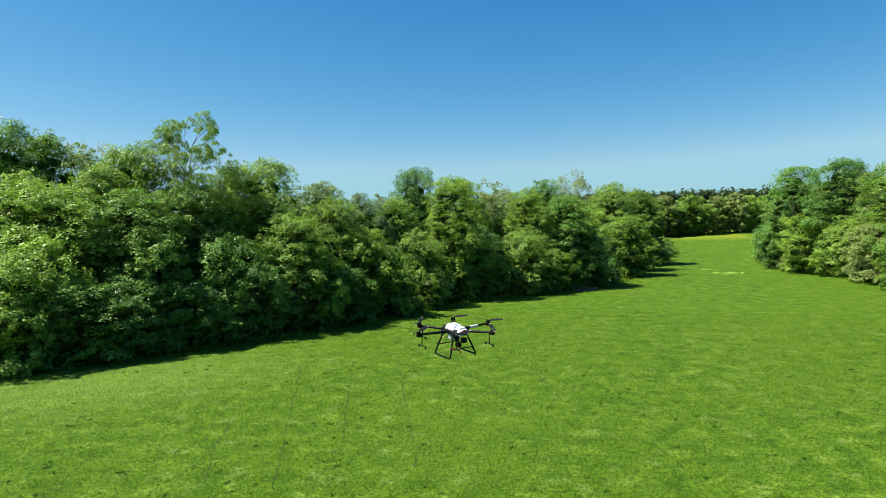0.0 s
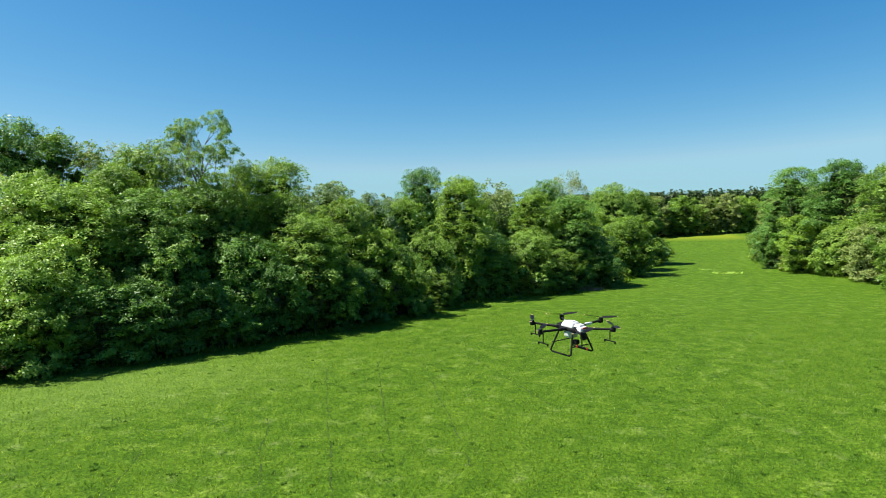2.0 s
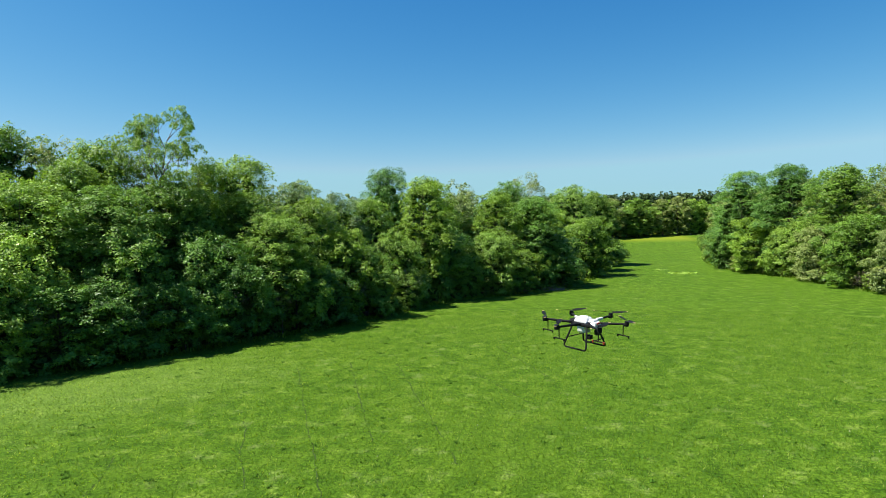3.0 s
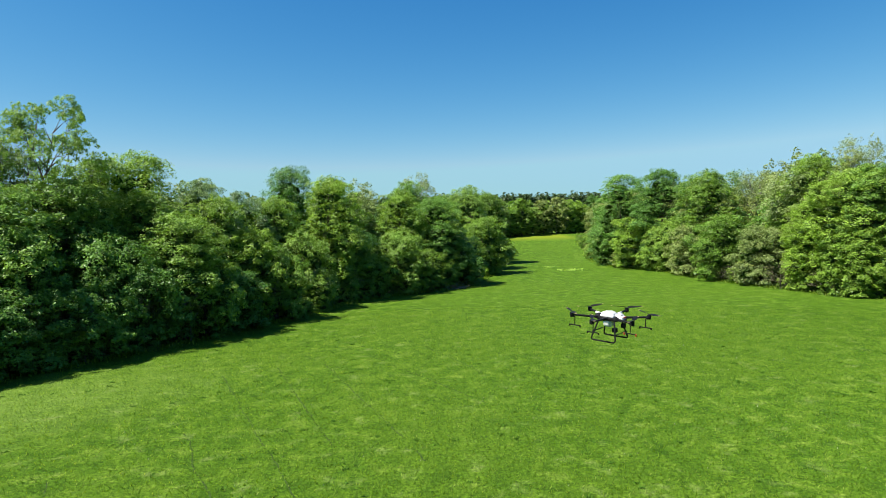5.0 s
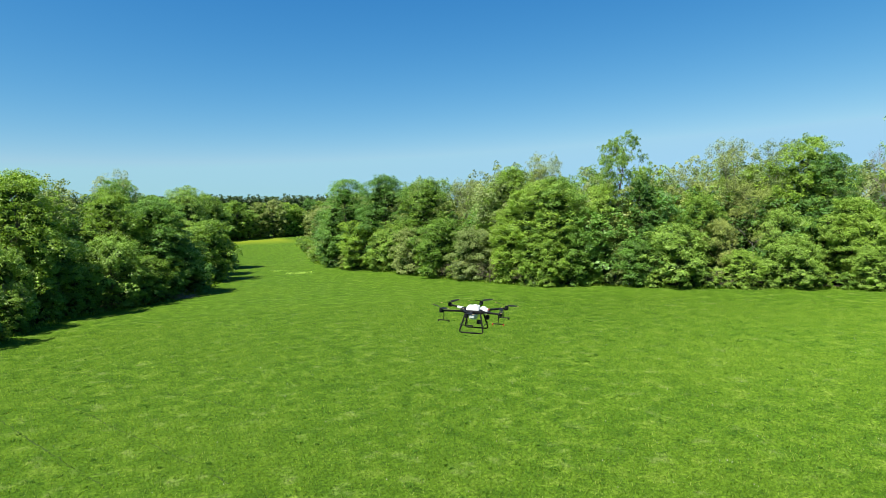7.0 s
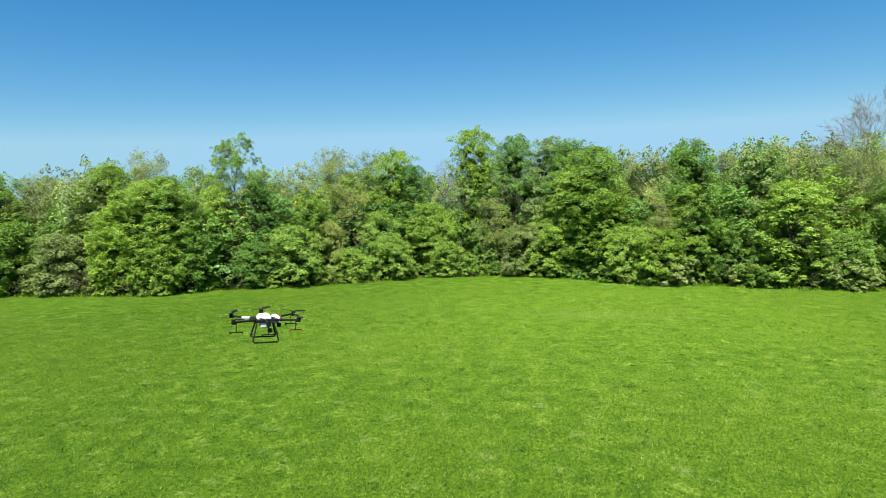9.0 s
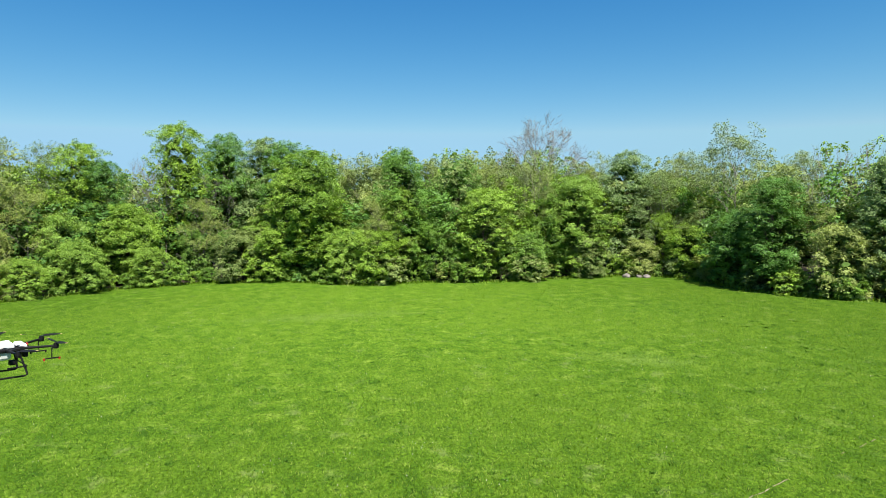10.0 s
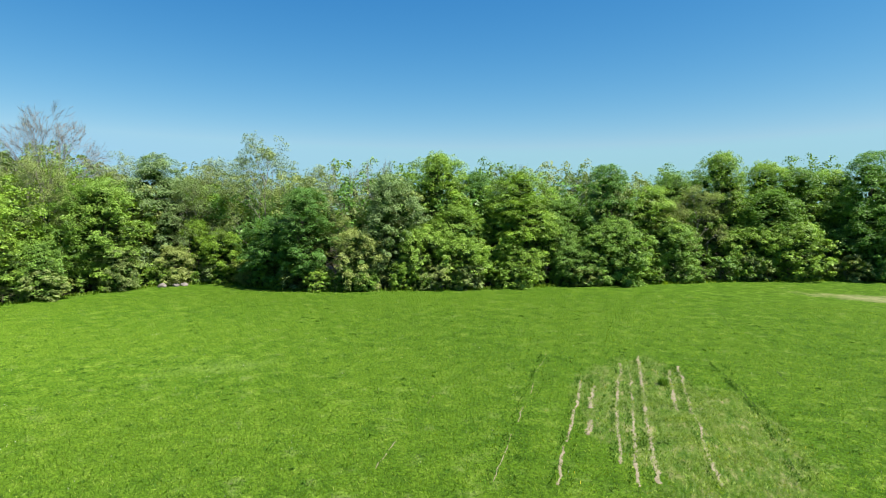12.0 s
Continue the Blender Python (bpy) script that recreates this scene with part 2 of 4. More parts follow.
def ball(finer):
    """Corner points and triangles of a small round form."""
    g = (1 + 5 ** 0.5) / 2
    v = [Vector(q).normalized() for q in ((-1, g, 0), (1, g, 0), (-1, -g, 0), (1, -g, 0), (0, -1, g), (0, 1, g), (0, -1, -g), (0, 1, -g), (g, 0, -1), (g, 0, 1), (-g, 0, -1), (-g, 0, 1))]
    f = [c for c in itertools.combinations(range(12), 3) if max((v[c[0]] - v[c[1]]).length, (v[c[1]] - v[c[2]]).length, (v[c[0]] - v[c[2]]).length) < 1.1]
    if finer:
        mids, out = {}, []
        for tri in f:
            m = []
            for p, q in ((tri[0], tri[1]), (tri[1], tri[2]), (tri[2], tri[0])):
                key = (min(p, q), max(p, q))
                if key not in mids:
                    mids[key] = len(v)
                    v.append(((v[p] + v[q]) / 2).normalized())
                m.append(mids[key])
            out += [(tri[0], m[0], m[2]), (tri[1], m[1], m[0]), (tri[2], m[2], m[1]), tuple(m)]
        f = out
    return np.array([tuple(q) for q in v]), np.array(f)


BALL = {True: ball(True), False: ball(False)}


def shade_mass(rs, lobes, share, finer):
    """Solid dark lumps added inside a crown's lobes: shade between boughs as colour."""
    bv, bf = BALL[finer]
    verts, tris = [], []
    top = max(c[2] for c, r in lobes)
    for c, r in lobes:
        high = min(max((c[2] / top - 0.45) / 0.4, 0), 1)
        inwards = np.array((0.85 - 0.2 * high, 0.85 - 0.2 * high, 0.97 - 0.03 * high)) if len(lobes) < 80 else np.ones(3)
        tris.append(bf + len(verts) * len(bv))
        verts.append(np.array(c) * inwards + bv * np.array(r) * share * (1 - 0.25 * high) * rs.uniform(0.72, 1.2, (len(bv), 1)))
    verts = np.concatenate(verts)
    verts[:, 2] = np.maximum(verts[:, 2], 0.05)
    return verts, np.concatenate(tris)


def leaves(name, centres, normals, sizes, rs, mat, mass=None):
    """One mesh of many small pointed leaf sprays, round the dark lumps if any."""
    n = len(centres)
    nz = normals / np.linalg.norm(normals, axis=1, keepdims=True)
    t = np.cross(nz, rs.normal(size=(n, 3)))
    t /= np.linalg.norm(t, axis=1, keepdims=True) + 1e-9
    b = np.cross(nz, t)
    s = sizes[:, None]
    v = np.empty((n, 3, 3))
    v[:, 0] = centres - t * s * rs.uniform(0.7, 1.1, (n, 1))
    v[:, 1] = centres + b * s * rs.uniform(0.5, 0.95, (n, 1)) + t * s * rs.uniform(-0.2, 0.7, (n, 1))
    v[:, 2] = centres - b * s * rs.uniform(0.5, 0.95, (n, 1)) + t * s * rs.uniform(-0.2, 0.7, (n, 1))
    v = v.reshape(-1, 3)
    tri = np.arange(3 * n).reshape(-1, 3)
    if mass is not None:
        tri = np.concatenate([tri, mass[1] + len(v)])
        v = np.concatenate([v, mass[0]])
    me = bpy.data.meshes.new(name)
    me.vertices.add(len(v))
    me.vertices.foreach_set("co", v.reshape(-1).astype(np.float32))
    me.loops.add(tri.size)
    me.loops.foreach_set("vertex_index", tri.reshape(-1).astype(np.int32))
    me.polygons.add(len(tri))
    me.polygons.foreach_set("loop_start", np.arange(0, tri.size, 3, dtype=np.int32))
    me.materials.append(mat)
    me.materials.append(SHADE_CORE)
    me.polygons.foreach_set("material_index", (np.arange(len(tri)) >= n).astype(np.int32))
    me.update(calc_edges=True)
    return me


def crown_points(rs, lobes, count, gaps, per_lobe):
    """Leaf places and normals: every lobe carries boughs, every bough a flat, rounded spray of leaves."""
    c = np.array([l[0] for l in lobes])
    r = np.array([l[1] for l in lobes])
    k = len(lobes)
    d = rs.normal(size=(k, per_lobe, 3))
    d[:, :, 2] += 0.12
    out = c * np.array((1, 1, 0.15))
    out /= np.linalg.norm(out, axis=1, keepdims=True) + 0.4
    d += out[:, None, :] * 0.55
    d /= np.linalg.norm(d, axis=2, keepdims=True)
    bc = (c[:, None, :] + d * r[:, None, :] * rs.uniform(0.55, 1.15, (k, per_lobe, 1))).reshape(-1, 3)
    br = (r[:, None, :1] * rs.uniform(0.26, 0.50, (k, per_lobe, 1))).reshape(-1, 1)
    bd = d.reshape(-1, 3)
    keep = (rs.random_sample(len(bc)) > gaps * 0.35) & (bc[:, 2] > 0.1)
    bc, br, bd = bc[keep], br[keep], bd[keep]
    w = br[:, 0] ** 2
    pick = rs.choice(len(bc), size=count, p=w / w.sum())
    q = rs.normal(size=(count, 3)) + bd[pick] * 0.7 + np.array((0, 0, 0.5))
    q /= np.linalg.norm(q, axis=1, keepdims=True)
    p = bc[pick] + q * br[pick] * np.array((1.12, 1.12, 0.70)) * rs.uniform(0.5, 1.1, (count, 1))
    p[:, 2] -= 0.25 * br[pick][:, 0] * (np.hypot(*(p - bc[pick])[:, :2].T) / (br[pick][:, 0] + 1e-6)) ** 2
    n = q * 0.5 + bd[pick] * 0.25 + np.array((0, 0, 0.6)) + rs.normal(size=p.shape) * 0.52
    p[:, 2] = np.maximum(p[:, 2], 0.06)
    return p, n


SPEC = {  # height, half width, crown base, lobes, sprays, spray size, gaps
    "big": (22.0, 5.2, 0.12, 58, 31000, 0.172, 0.0),
    "small": (10.0, 4.2, 0.03, 36, 19500, 0.152, 0.0),
    "distant": (20.0, 5.0, 0.10, 30, 9000, 0.33, 0.0),
    "shrub": (3.2, 1.9, 0.0, 12, 3600, 0.122, 0.0),
    "open": (20.0, 4.6, 0.20, 0, 20000, 0.125, 0.0),
    "tallform": (26.0, 4.8, 0.30, 0, 36000, 0.140, 0.0),
    "thicket": (3.0, 1.8, 0.1, 0, 160, 0.07, 0.9),
    "winter": (20.0, 6.0, 0.34, 0, 700, 0.08, 0.9),
}
BRANCHED = {  # limbs, forks, spread of a fork, thinnest twig, limb length over height, leaf cluster
    "open": (14, 3, (0.45, 0.80), 0.022, 0.17, (0.8, 1.3)),
    "tallform": (17, 2, (0.45, 0.85), 0.028, 0.17, (0.9, 1.5)),
    "thicket": (8, 3, (0.45, 0.80), 0.008, 0.23, (0.4, 0.5)),
    "winter": (9, 4, (0.35, 0.65), 0.024, 0.20, (0.4, 0.6)),
}


def domed_lobes(rng, height, half, base, n):
    """Rounded masses of leaf under a broad, uneven dome."""
    lobes = []
    lean = rng.uniform(0, 6.28)
    for i in range(n):
        f = ((i + rng.random()) / n) ** 0.86
        if f > 0.42:
            env = max(0.04, 1 - ((f - 0.42) / 0.58) ** 2.7) ** 0.5
        else:
            env = 0.74 + 0.26 * f / 0.42
        an = i * 2.4 + rng.uniform(-0.4, 0.4)
        side = 1 + 0.17 * math.cos(an - lean) + 0.13 * math.cos(3 * an + lean)
        rad = half * rng.choice((rng.uniform(0.22, 0.32), rng.uniform(0.30, 0.46)))
        off = max(0, env * half * side - rad * 0.75) * rng.choice((1.0, 1.0, 1.0, 0.5)) * rng.uniform(0.8, 1.08)
        zz = (base + (1 - base) * f) * height + rng.uniform(-0.03, 0.03) * height
        lobes.append(((math.cos(an) * off, math.sin(an) * off, min(max(zz, rad * 0.7), height - rad * rng.uniform(0.7, 1.1))),
                      (rad, rad, rad * rng.uniform(0.70, 0.95))))
    return lobes


def fork(rng, paths, tips, p, d, length, radius, depth, fan, thin, lift=0.06, bend=0.16):
    """A limb that forks again and again into twigs; the ends of the last ones are kept."""
    path, way = limb(rng, p, d, length, radius, bend, lift, 3)
    paths.append(path)
    if depth == 0:
        tips.append(path[-1][0])
        return
    for n in range(rng.choice((2, 3, 3))):
        side = Vector((rng.gauss(0, 1), rng.gauss(0, 1), rng.gauss(lift * 2, 0.7))).normalized()
        fork(rng, paths, tips, path[3 if n < 2 else 2][0], way + side * rng.uniform(*fan), length * rng.uniform(0.62, 0.82), max(radius * 0.56, thin), depth - 1, fan, thin, lift, bend)


def tree_prototype(form, kind, seed, label):
    height, half, base, n_lobes, count, leaf, gaps = SPEC[form]
    rng, rs = random.Random(seed), np.random.RandomState(seed)
    root = new("shrub" if form in ("shrub", "thicket") else "tree")
    broad = label.startswith("tall bare")
    paths = []
    trunk_r = height * 0.010 + 0.04
    top = height * (0.80 if form in BRANCHED else 0.7)
    stem = []
    for i in range(7):
        f = i / 6
        stem.append((Vector((rng.uniform(-1, 1) * 0.02 * height * f, rng.uniform(-1, 1) * 0.02 * height * f, -0.3 + f * top)), trunk_r * (1 - 0.8 * f) * (1.35 if i == 0 else 1)))
    if form != "shrub":
        paths.append(stem)
    if form in BRANCHED:
        limbs, depth, fan, thin, reach, cluster = BRANCHED[form]
        tips = []
        if broad:
            limbs, depth, thin, reach, base = 17, 5, 0.022, 0.17, 0.50
        for n in range(limbs):
            u = base + ((0.62 if broad else 0.76) - base) * n / (limbs - 1)
            near = min(stem, key=lambda q: abs(q[0].z - u * height))
            s = Vector((near[0].x, near[0].y, u * height))
            an = n * 2.4 + rng.uniform(-0.3, 0.3)
            up = 0.45 + 0.9 * n / limbs + (0.25 if form == "winter" and not broad else 0)
            if broad:
                up = 0.25 + 1.9 * (n / limbs) ** 1.4
            fork(rng, paths, tips, s, Vector((math.cos(an), math.sin(an), up)), height * reach * (1.1 - (0.0 if broad else 0.35) * n / limbs), trunk_r * 0.45, depth, (0.40, 0.75) if broad else fan, thin, 0.0 if broad else 0.06, 0.07 if broad else 0.16)
        lobes = []
        for q in tips:
            r = rng.uniform(*cluster)
            if q.z > 0.1:
                lobes.append(((q.x, q.y, q.z), (r, r, r * 0.7)))
        per_lobe = 3 if form in ("winter", "thicket") else 6
    else:
        lobes = domed_lobes(rng, height, half, base, n_lobes)
        per_lobe = 11
        for c, r in lobes:
            c = Vector(c)
            zs = max(0.1, min(c.z - r[2], c.z * 0.66))
            f = min(1, zs / top)
            s = stem[min(6, int(f * 6))][0].copy()
            s.z = zs if form != "shrub" else 0.05
            d = c - s
            br, way = limb(rng, s, d, d.length * 1.02, trunk_r * 0.36 * (1 - 0.5 * f), 0.16, 0.02, 3)
            paths.append(br)
    v, f = tubes(paths, 3)
    bark = BARK_GREY if form in ("winter", "open") else (DEAD_TWIG if form == "thicket" else BARK)
    trunk = new("trunk" if form != "shrub" else "stem", mesh_from("trunk", v, f, bark, True))
    trunk.parent = root
    pts, nrm = crown_points(rs, lobes, count, gaps, per_lobe)
    size = rs.uniform(0.55, 1.25, len(pts)) * leaf
    if form not in BRANCHED:
        size *= np.clip(1.25 - 0.4 * pts[:, 2] / height, 0.8, 1.2)
    crown = new("crown", leaves("crown", pts, nrm, size, rs, LEAF[kind], None if form in BRANCHED else shade_mass(rs, lobes[:int(len(lobes) * 0.92)], 0.50, form != "shrub")))
    crown.parent = root
    tagged(root, label, "shrub" if form in ("shrub", "thicket") else "tree")
    tops = np.concatenate([pts, np.array([tuple(c) for c in v])]) if form in BRANCHED else pts
    root["h"] = float(np.percentile(tops[:, 2], 99.7))
    root["w"] = float(np.percentile(np.hypot(tops[:, 0], tops[:, 1]), 96)) * 2
    return root


def woods(kinds):
    protos = {}
    for key, (form, kind, seeds, label) in kinds.items():
        protos[key] = [tree_prototype(form, kind, s, label) for s in seeds]
    return protos


PROTO = woods({
    "green": ("big", "green", (11, 12, 13), "tall broadleaf tree in full mid-green leaf at the wood's edge"),
    "grey": ("big", "grey", (24, 25), "tall broadleaf tree with dull grey-green leaves"),
    "dark": ("big", "dark", (21, 22, 23), "tall dense broadleaf tree with dark green leaves"),
    "lime": ("big", "lime", (31, 32), "broadleaf tree with fresh yellow-green spring leaves"),
    "pale": ("open", "pale", (41, 42, 43), "half-leafed tree with thin olive spring foliage and grey limbs"),
    "bare": ("winter", "pale", (52, 53), "nearly bare grey tree with fine upright twigs"),
    "bare_big": ("winter", "pale", (51,), "tall bare grey tree with a broad crown of fine twigs"),
    "twig_shrub": ("thicket", "pale", (55, 56), "bare brown thicket of tangled twigs at the wood's edge"),
    "tall": ("tallform", "green", (61, 62), "tall open-crowned tree standing above the woods"),
    "small_green": ("small", "green", (71, 72, 73), "low leafy green tree branching down to the grass"),
    "small_dark": ("small", "dark", (76, 77), "low dense dark green tree branching to the grass"),
    "small_lime": ("small", "lime", (81, 82, 83), "low tree with bright yellow-green young leaves"),
    "small_pale": ("small", "pale", (86, 87), "low olive-green tree tangled with vines"),
    "far_green": ("distant", "green", (101, 102), "broadleaf tree in full leaf across the far field"),
    "far_lime": ("distant", "lime", (104,), "broadleaf tree in fresh light green leaf across the far field"),
    "far_pale": ("distant", "pale", (105,), "olive-leaved tree across the far field"),
    "far_dark": ("distant", "dark", (103,), "dark green broadleaf tree across the far field"),
    "shrub_green": ("shrub", "green", (91, 92), "leafy green shrub at the meadow's edge"),
    "shrub_shade": ("shrub", "dark", (97, 98), "dark leafy shrub in the shade of the wood"),
    "shrub_lime": ("shrub", "lime", (94,), "bright green shrub at the meadow's edge"),
    "shrub_pale": ("shrub", "pale", (96,), "dull olive bramble shrub at the meadow's edge"),
})
USED = set()
chooser = random.Random(5)


def set_tree(key, x, y, height, width, group):
    """Stands one tree; the first use of a prototype is the prototype itself."""
    p = chooser.choice(PROTO[key])
    s, h = width / p["w"], height / p["h"]
    m = Matrix.LocRotScale((x, y, rise(x, y) - 0.05), Euler((0, 0, chooser.uniform(0, 6.28))), (s, s, h))
    if p.name in USED:
        ob = copy_thing(p, m @ Matrix.Diagonal((*p.scale, 1)).inverted())
    else:
        USED.add(p.name)
        p.matrix_basis = m
        ob = p
    if group:
        ob["group"] = group
    return ob


def plant(rows):
    for kind, x, y, top, width in rows:
        h = top - rise(x, y)
        key = kind
        if h < 13.5 and kind in ("green", "dark", "lime", "pale"):
            key = "small_" + kind
        wide = width * (1.5 if kind == "tall" else 1.25)
        if kind != "tall":
            wide = max(wide, h * (0.50 if h > 13.5 else 0.78))
        set_tree(key, x, y, h, min(wide, h * (0.72 if h > 13.5 else 1.1)), "trees round the meadow")


plant([
    ("dark", -59.9, 56.1, 26.1, 6.8),
    ("green", -56.3, 59.0, 24.8, 7.6),
    ("pale", -53.5, 62.6, 23.8, 2.9),
    ("green", -44.2, 58.3, 22.5, 6.4),
    ("tall", -38.6, 62.4, 26.6, 9.4),
    ("pale", -42.5, 62.0, 23.4, 5.4),
    ("green", -33.6, 71.0, 21.6, 9.9),
    ("green", -37.2, 69.2, 20.6, 6.3),
    ("grey", -27.5, 76.0, 18.6, 5.4),
    ("grey", -25.2, 83.4, 17.3, 6.5),
    ("dark", -21.4, 98.0, 22.1, 8.7),
    ("green", -16.4, 111.3, 21.1, 8.6),
    ("pale", -14.2, 143.3, 21.0, 6.1),
    ("green", -4.1, 112.6, 18.7, 8.5),
    ("dark", -3.4, 132.8, 21.7, 3.8),
    ("pale", -4.5, 250.0, 33.0, 19.0),
    ("green", -14.4, 95.0, 20.1, 9.5),
    ("lime", 11.6, 154.7, 21.7, 10.8),
    ("green", 17.5, 172.5, 21.0, 8.1),
])
plant([
    ("green", 20.0, 174.1, 19.1, 9.8),
    ("lime", -43.6, 47.9, 17.3, 9.6),
    ("lime", -47.3, 47.3, 18.6, 7.8),
    ("green", -43.1, 53.3, 19.7, 6.8),
    ("lime", -38.6, 52.7, 16.8, 9.9),
    ("green", -35.4, 58.7, 17.7, 9.2),
    ("lime", -35.0, 50.9, 12.8, 8.7),
    # lime leaf kind in place of sunlight on this tree
    ("lime", -41.0, 43.5, 12.2, 8.9),
    ("lime", -26.0, 64.5, 13.9, 8.1),
    ("green", -30.1, 66.3, 16.5, 7.7),
    ("green", -24.6, 72.8, 16.1, 7.3),
    ("green", -21.3, 74.0, 12.5, 7.2),
    ("green", -23.7, 65.6, 10.8, 5.6),
    ("lime", -16.7, 85.6, 11.8, 6.4),
    ("lime", -13.3, 94.0, 10.9, 5.9),
    ("green", -20.9, 86.4, 16.6, 6.9),
    ("dark", -11.4, 101.2, 11.5, 6.3),
    ("lime", -4.0, 103.7, 11.1, 8.4),
])
plant([
    # three low trees added, light-leaved to stand in for sun on the edge
    ("lime", -43.8, 37.0, 7.2, 7.4),
    ("lime", -39.6, 40.0, 6.4, 6.8),
    ("lime", -47.2, 34.2, 8.0, 7.6),
    ("dark", 3.0, 114.5, 17.4, 12.9),
    ("dark", 7.4, 117.3, 9.9, 9.4),
    ("green", 14.1, 140.8, 13.4, 12.5),
    ("green", 22.4, 179.2, 7.7, 10.1),
    ("dark", -30.6, 57.4, 11.7, 8.0),
    ("dark", -27.7, 58.4, 8.8, 6.6),
    # dark leaf kind in place of the shade under the canopy
    ("dark", -36.5, 44.0, 7.9, 7.9),
    # lime here too, sunlight put into the leaf colour
    ("lime", -40.4, 40.3, 10.5, 7.4),
    ("green", -34.7, 63.0, 17.2, 6.6),
    ("green", -18.6, 76.2, 9.6, 6.6),
    ("green", -8.5, 98.2, 7.3, 7.1),
    ("green", 0.9, 107.3, 7.7, 8.1),
    # also dark-leaved to paint in the canopy's shade
    ("dark", -31.8, 52.1, 7.6, 7.0),
    ("dark", -34.2, 47.0, 7.9, 6.8),
    ("dark", -21.4, 68.6, 7.5, 6.4),
    ("green", -14.9, 83.4, 5.6, 6.6),
    ("dark", 52.3, 160.1, 24.1, 13.5),
    ("dark", 57.7, 143.9, 24.1, 13.1),
])
plant([
    ("green", 60.6, 124.4, 21.9, 11.7),
    ("pale", 70.6, 124.1, 21.7, 12.7),
    ("green", 67.8, 100.5, 22.7, 9.1),
    ("pale", 72.1, 95.6, 24.8, 5.4),
    ("lime", 68.5, 87.3, 19.6, 9.9),
    ("green", 53.0, 146.5, 12.6, 11.7),
    ("dark", 50.3, 161.5, 11.3, 11.9),
    ("pale", 57.5, 125.8, 11.1, 11.7),
    ("pale", 60.0, 103.2, 10.4, 10.7),
    ("green", 63.6, 93.7, 11.3, 9.6),
    ("green", 64.1, 86.5, 10.4, 9.6),
    ("green", 59.0, 114.9, 12.6, 10.9),
    ("lime", 57.5, 136.5, 12.4, 11.1),
    ("lime", 67.2, 88.0, 19.3, 11.1),
    ("green", 63.0, 93.6, 14.7, 11.9),
    ("tall", 80.2, 82.6, 27.5, 8.6),
    ("dark", 81.6, 78.8, 19.5, 7.6),
    ("pale", 94.6, 82.5, 21.5, 9.0),
])
plant([
    ("pale", 97.4, 73.3, 25.8, 10.0),
    ("pale", 103.6, 67.6, 25.2, 8.9),
    ("green", 103.8, 62.1, 25.2, 9.3),
    ("dark", 103.4, 58.6, 21.9, 7.5),
    ("bare", 119.1, 57.1, 24.2, 6.4),
    ("green", 112.9, 48.4, 29.4, 9.7),
    ("dark", 114.8, 40.4, 27.5, 10.0),
    ("grey", 116.5, 32.9, 26.8, 10.6),
    ("dark", 112.8, 27.5, 25.6, 5.6),
    ("green", 103.0, 21.8, 23.3, 12.3),
    ("lime", 102.8, 24.8, 20.1, 9.8),
    ("pale", 110.4, 13.7, 22.2, 10.8),
    ("dark", 100.3, 5.9, 22.7, 7.9),
    ("green", 69.7, 82.9, 10.7, 12.0),
    ("lime", 80.4, 69.8, 10.7, 11.8),
    ("pale", 94.9, 66.3, 17.5, 10.6),
    ("lime", 101.1, 53.6, 14.2, 10.5),
    ("bare", 109.9, 50.5, 20.3, 8.8),
])
plant([
    ("lime", 92.5, 56.9, 8.1, 10.0),
    ("lime", 98.6, 49.1, 6.8, 10.2),
    ("pale", 107.6, 42.8, 14.9, 9.6),
    ("pale", 104.3, 34.9, 9.5, 12.3),
    ("lime", 96.6, 15.2, 9.5, 8.6),
    ("lime", 103.0, 28.4, 10.0, 9.9),
    ("dark", 75.9, 74.8, 8.4, 8.2),
    ("green", 64.7, 84.9, 8.4, 8.7),
    ("lime", 86.4, 62.3, 6.3, 8.3),
    ("lime", 77.6, 84.8, 18.1, 8.8),
    ("bare", 111.1, 40.8, 19.7, 8.0),
    ("green", 87.4, 71.8, 16.0, 7.6),
    ("pale", 97.2, 9.3, 14.6, 8.1),
    ("green", 100.1, 19.6, 15.2, 9.0),
    ("pale", 111.5, 0.1, 21.7, 7.6),
    ("dark", 101.6, -3.9, 20.8, 6.0),
    ("pale", 105.4, -10.5, 20.5, 7.3),
    ("bare_big", 109.1, -21.1, 29.2, 16.0),
])
plant([
    ("pale", 100.1, -17.8, 22.0, 6.6),
    ("lime", 98.4, -24.7, 17.5, 9.1),
    ("pale", 108.4, -32.3, 22.2, 7.3),
    ("grey", 105.2, -36.0, 22.1, 11.0),
    ("pale", 99.7, -40.4, 18.0, 9.1),
    ("pale", 103.3, -46.4, 21.8, 5.6),
    ("pale", 91.6, -49.4, 25.4, 11.7),
    ("lime", 94.7, -7.9, 15.4, 13.2),
    ("lime", 94.8, -14.8, 8.3, 9.6),
    ("green", 96.3, 0.1, 10.5, 7.1),
    ("green", 99.0, 6.6, 16.3, 7.8),
    ("lime", 95.1, 14.2, 9.3, 6.1),
    ("green", 94.1, 9.4, 9.1, 7.0),
    ("pale", 95.7, -25.6, 6.9, 8.9),
    ("pale", 97.0, -35.1, 6.5, 7.2),
    ("dark", 75.1, -45.5, 15.6, 10.7),
    ("bare", 74.9, -54.0, 20.0, 8.0),
    ("bare", 76.0, -61.5, 20.7, 4.9),
])
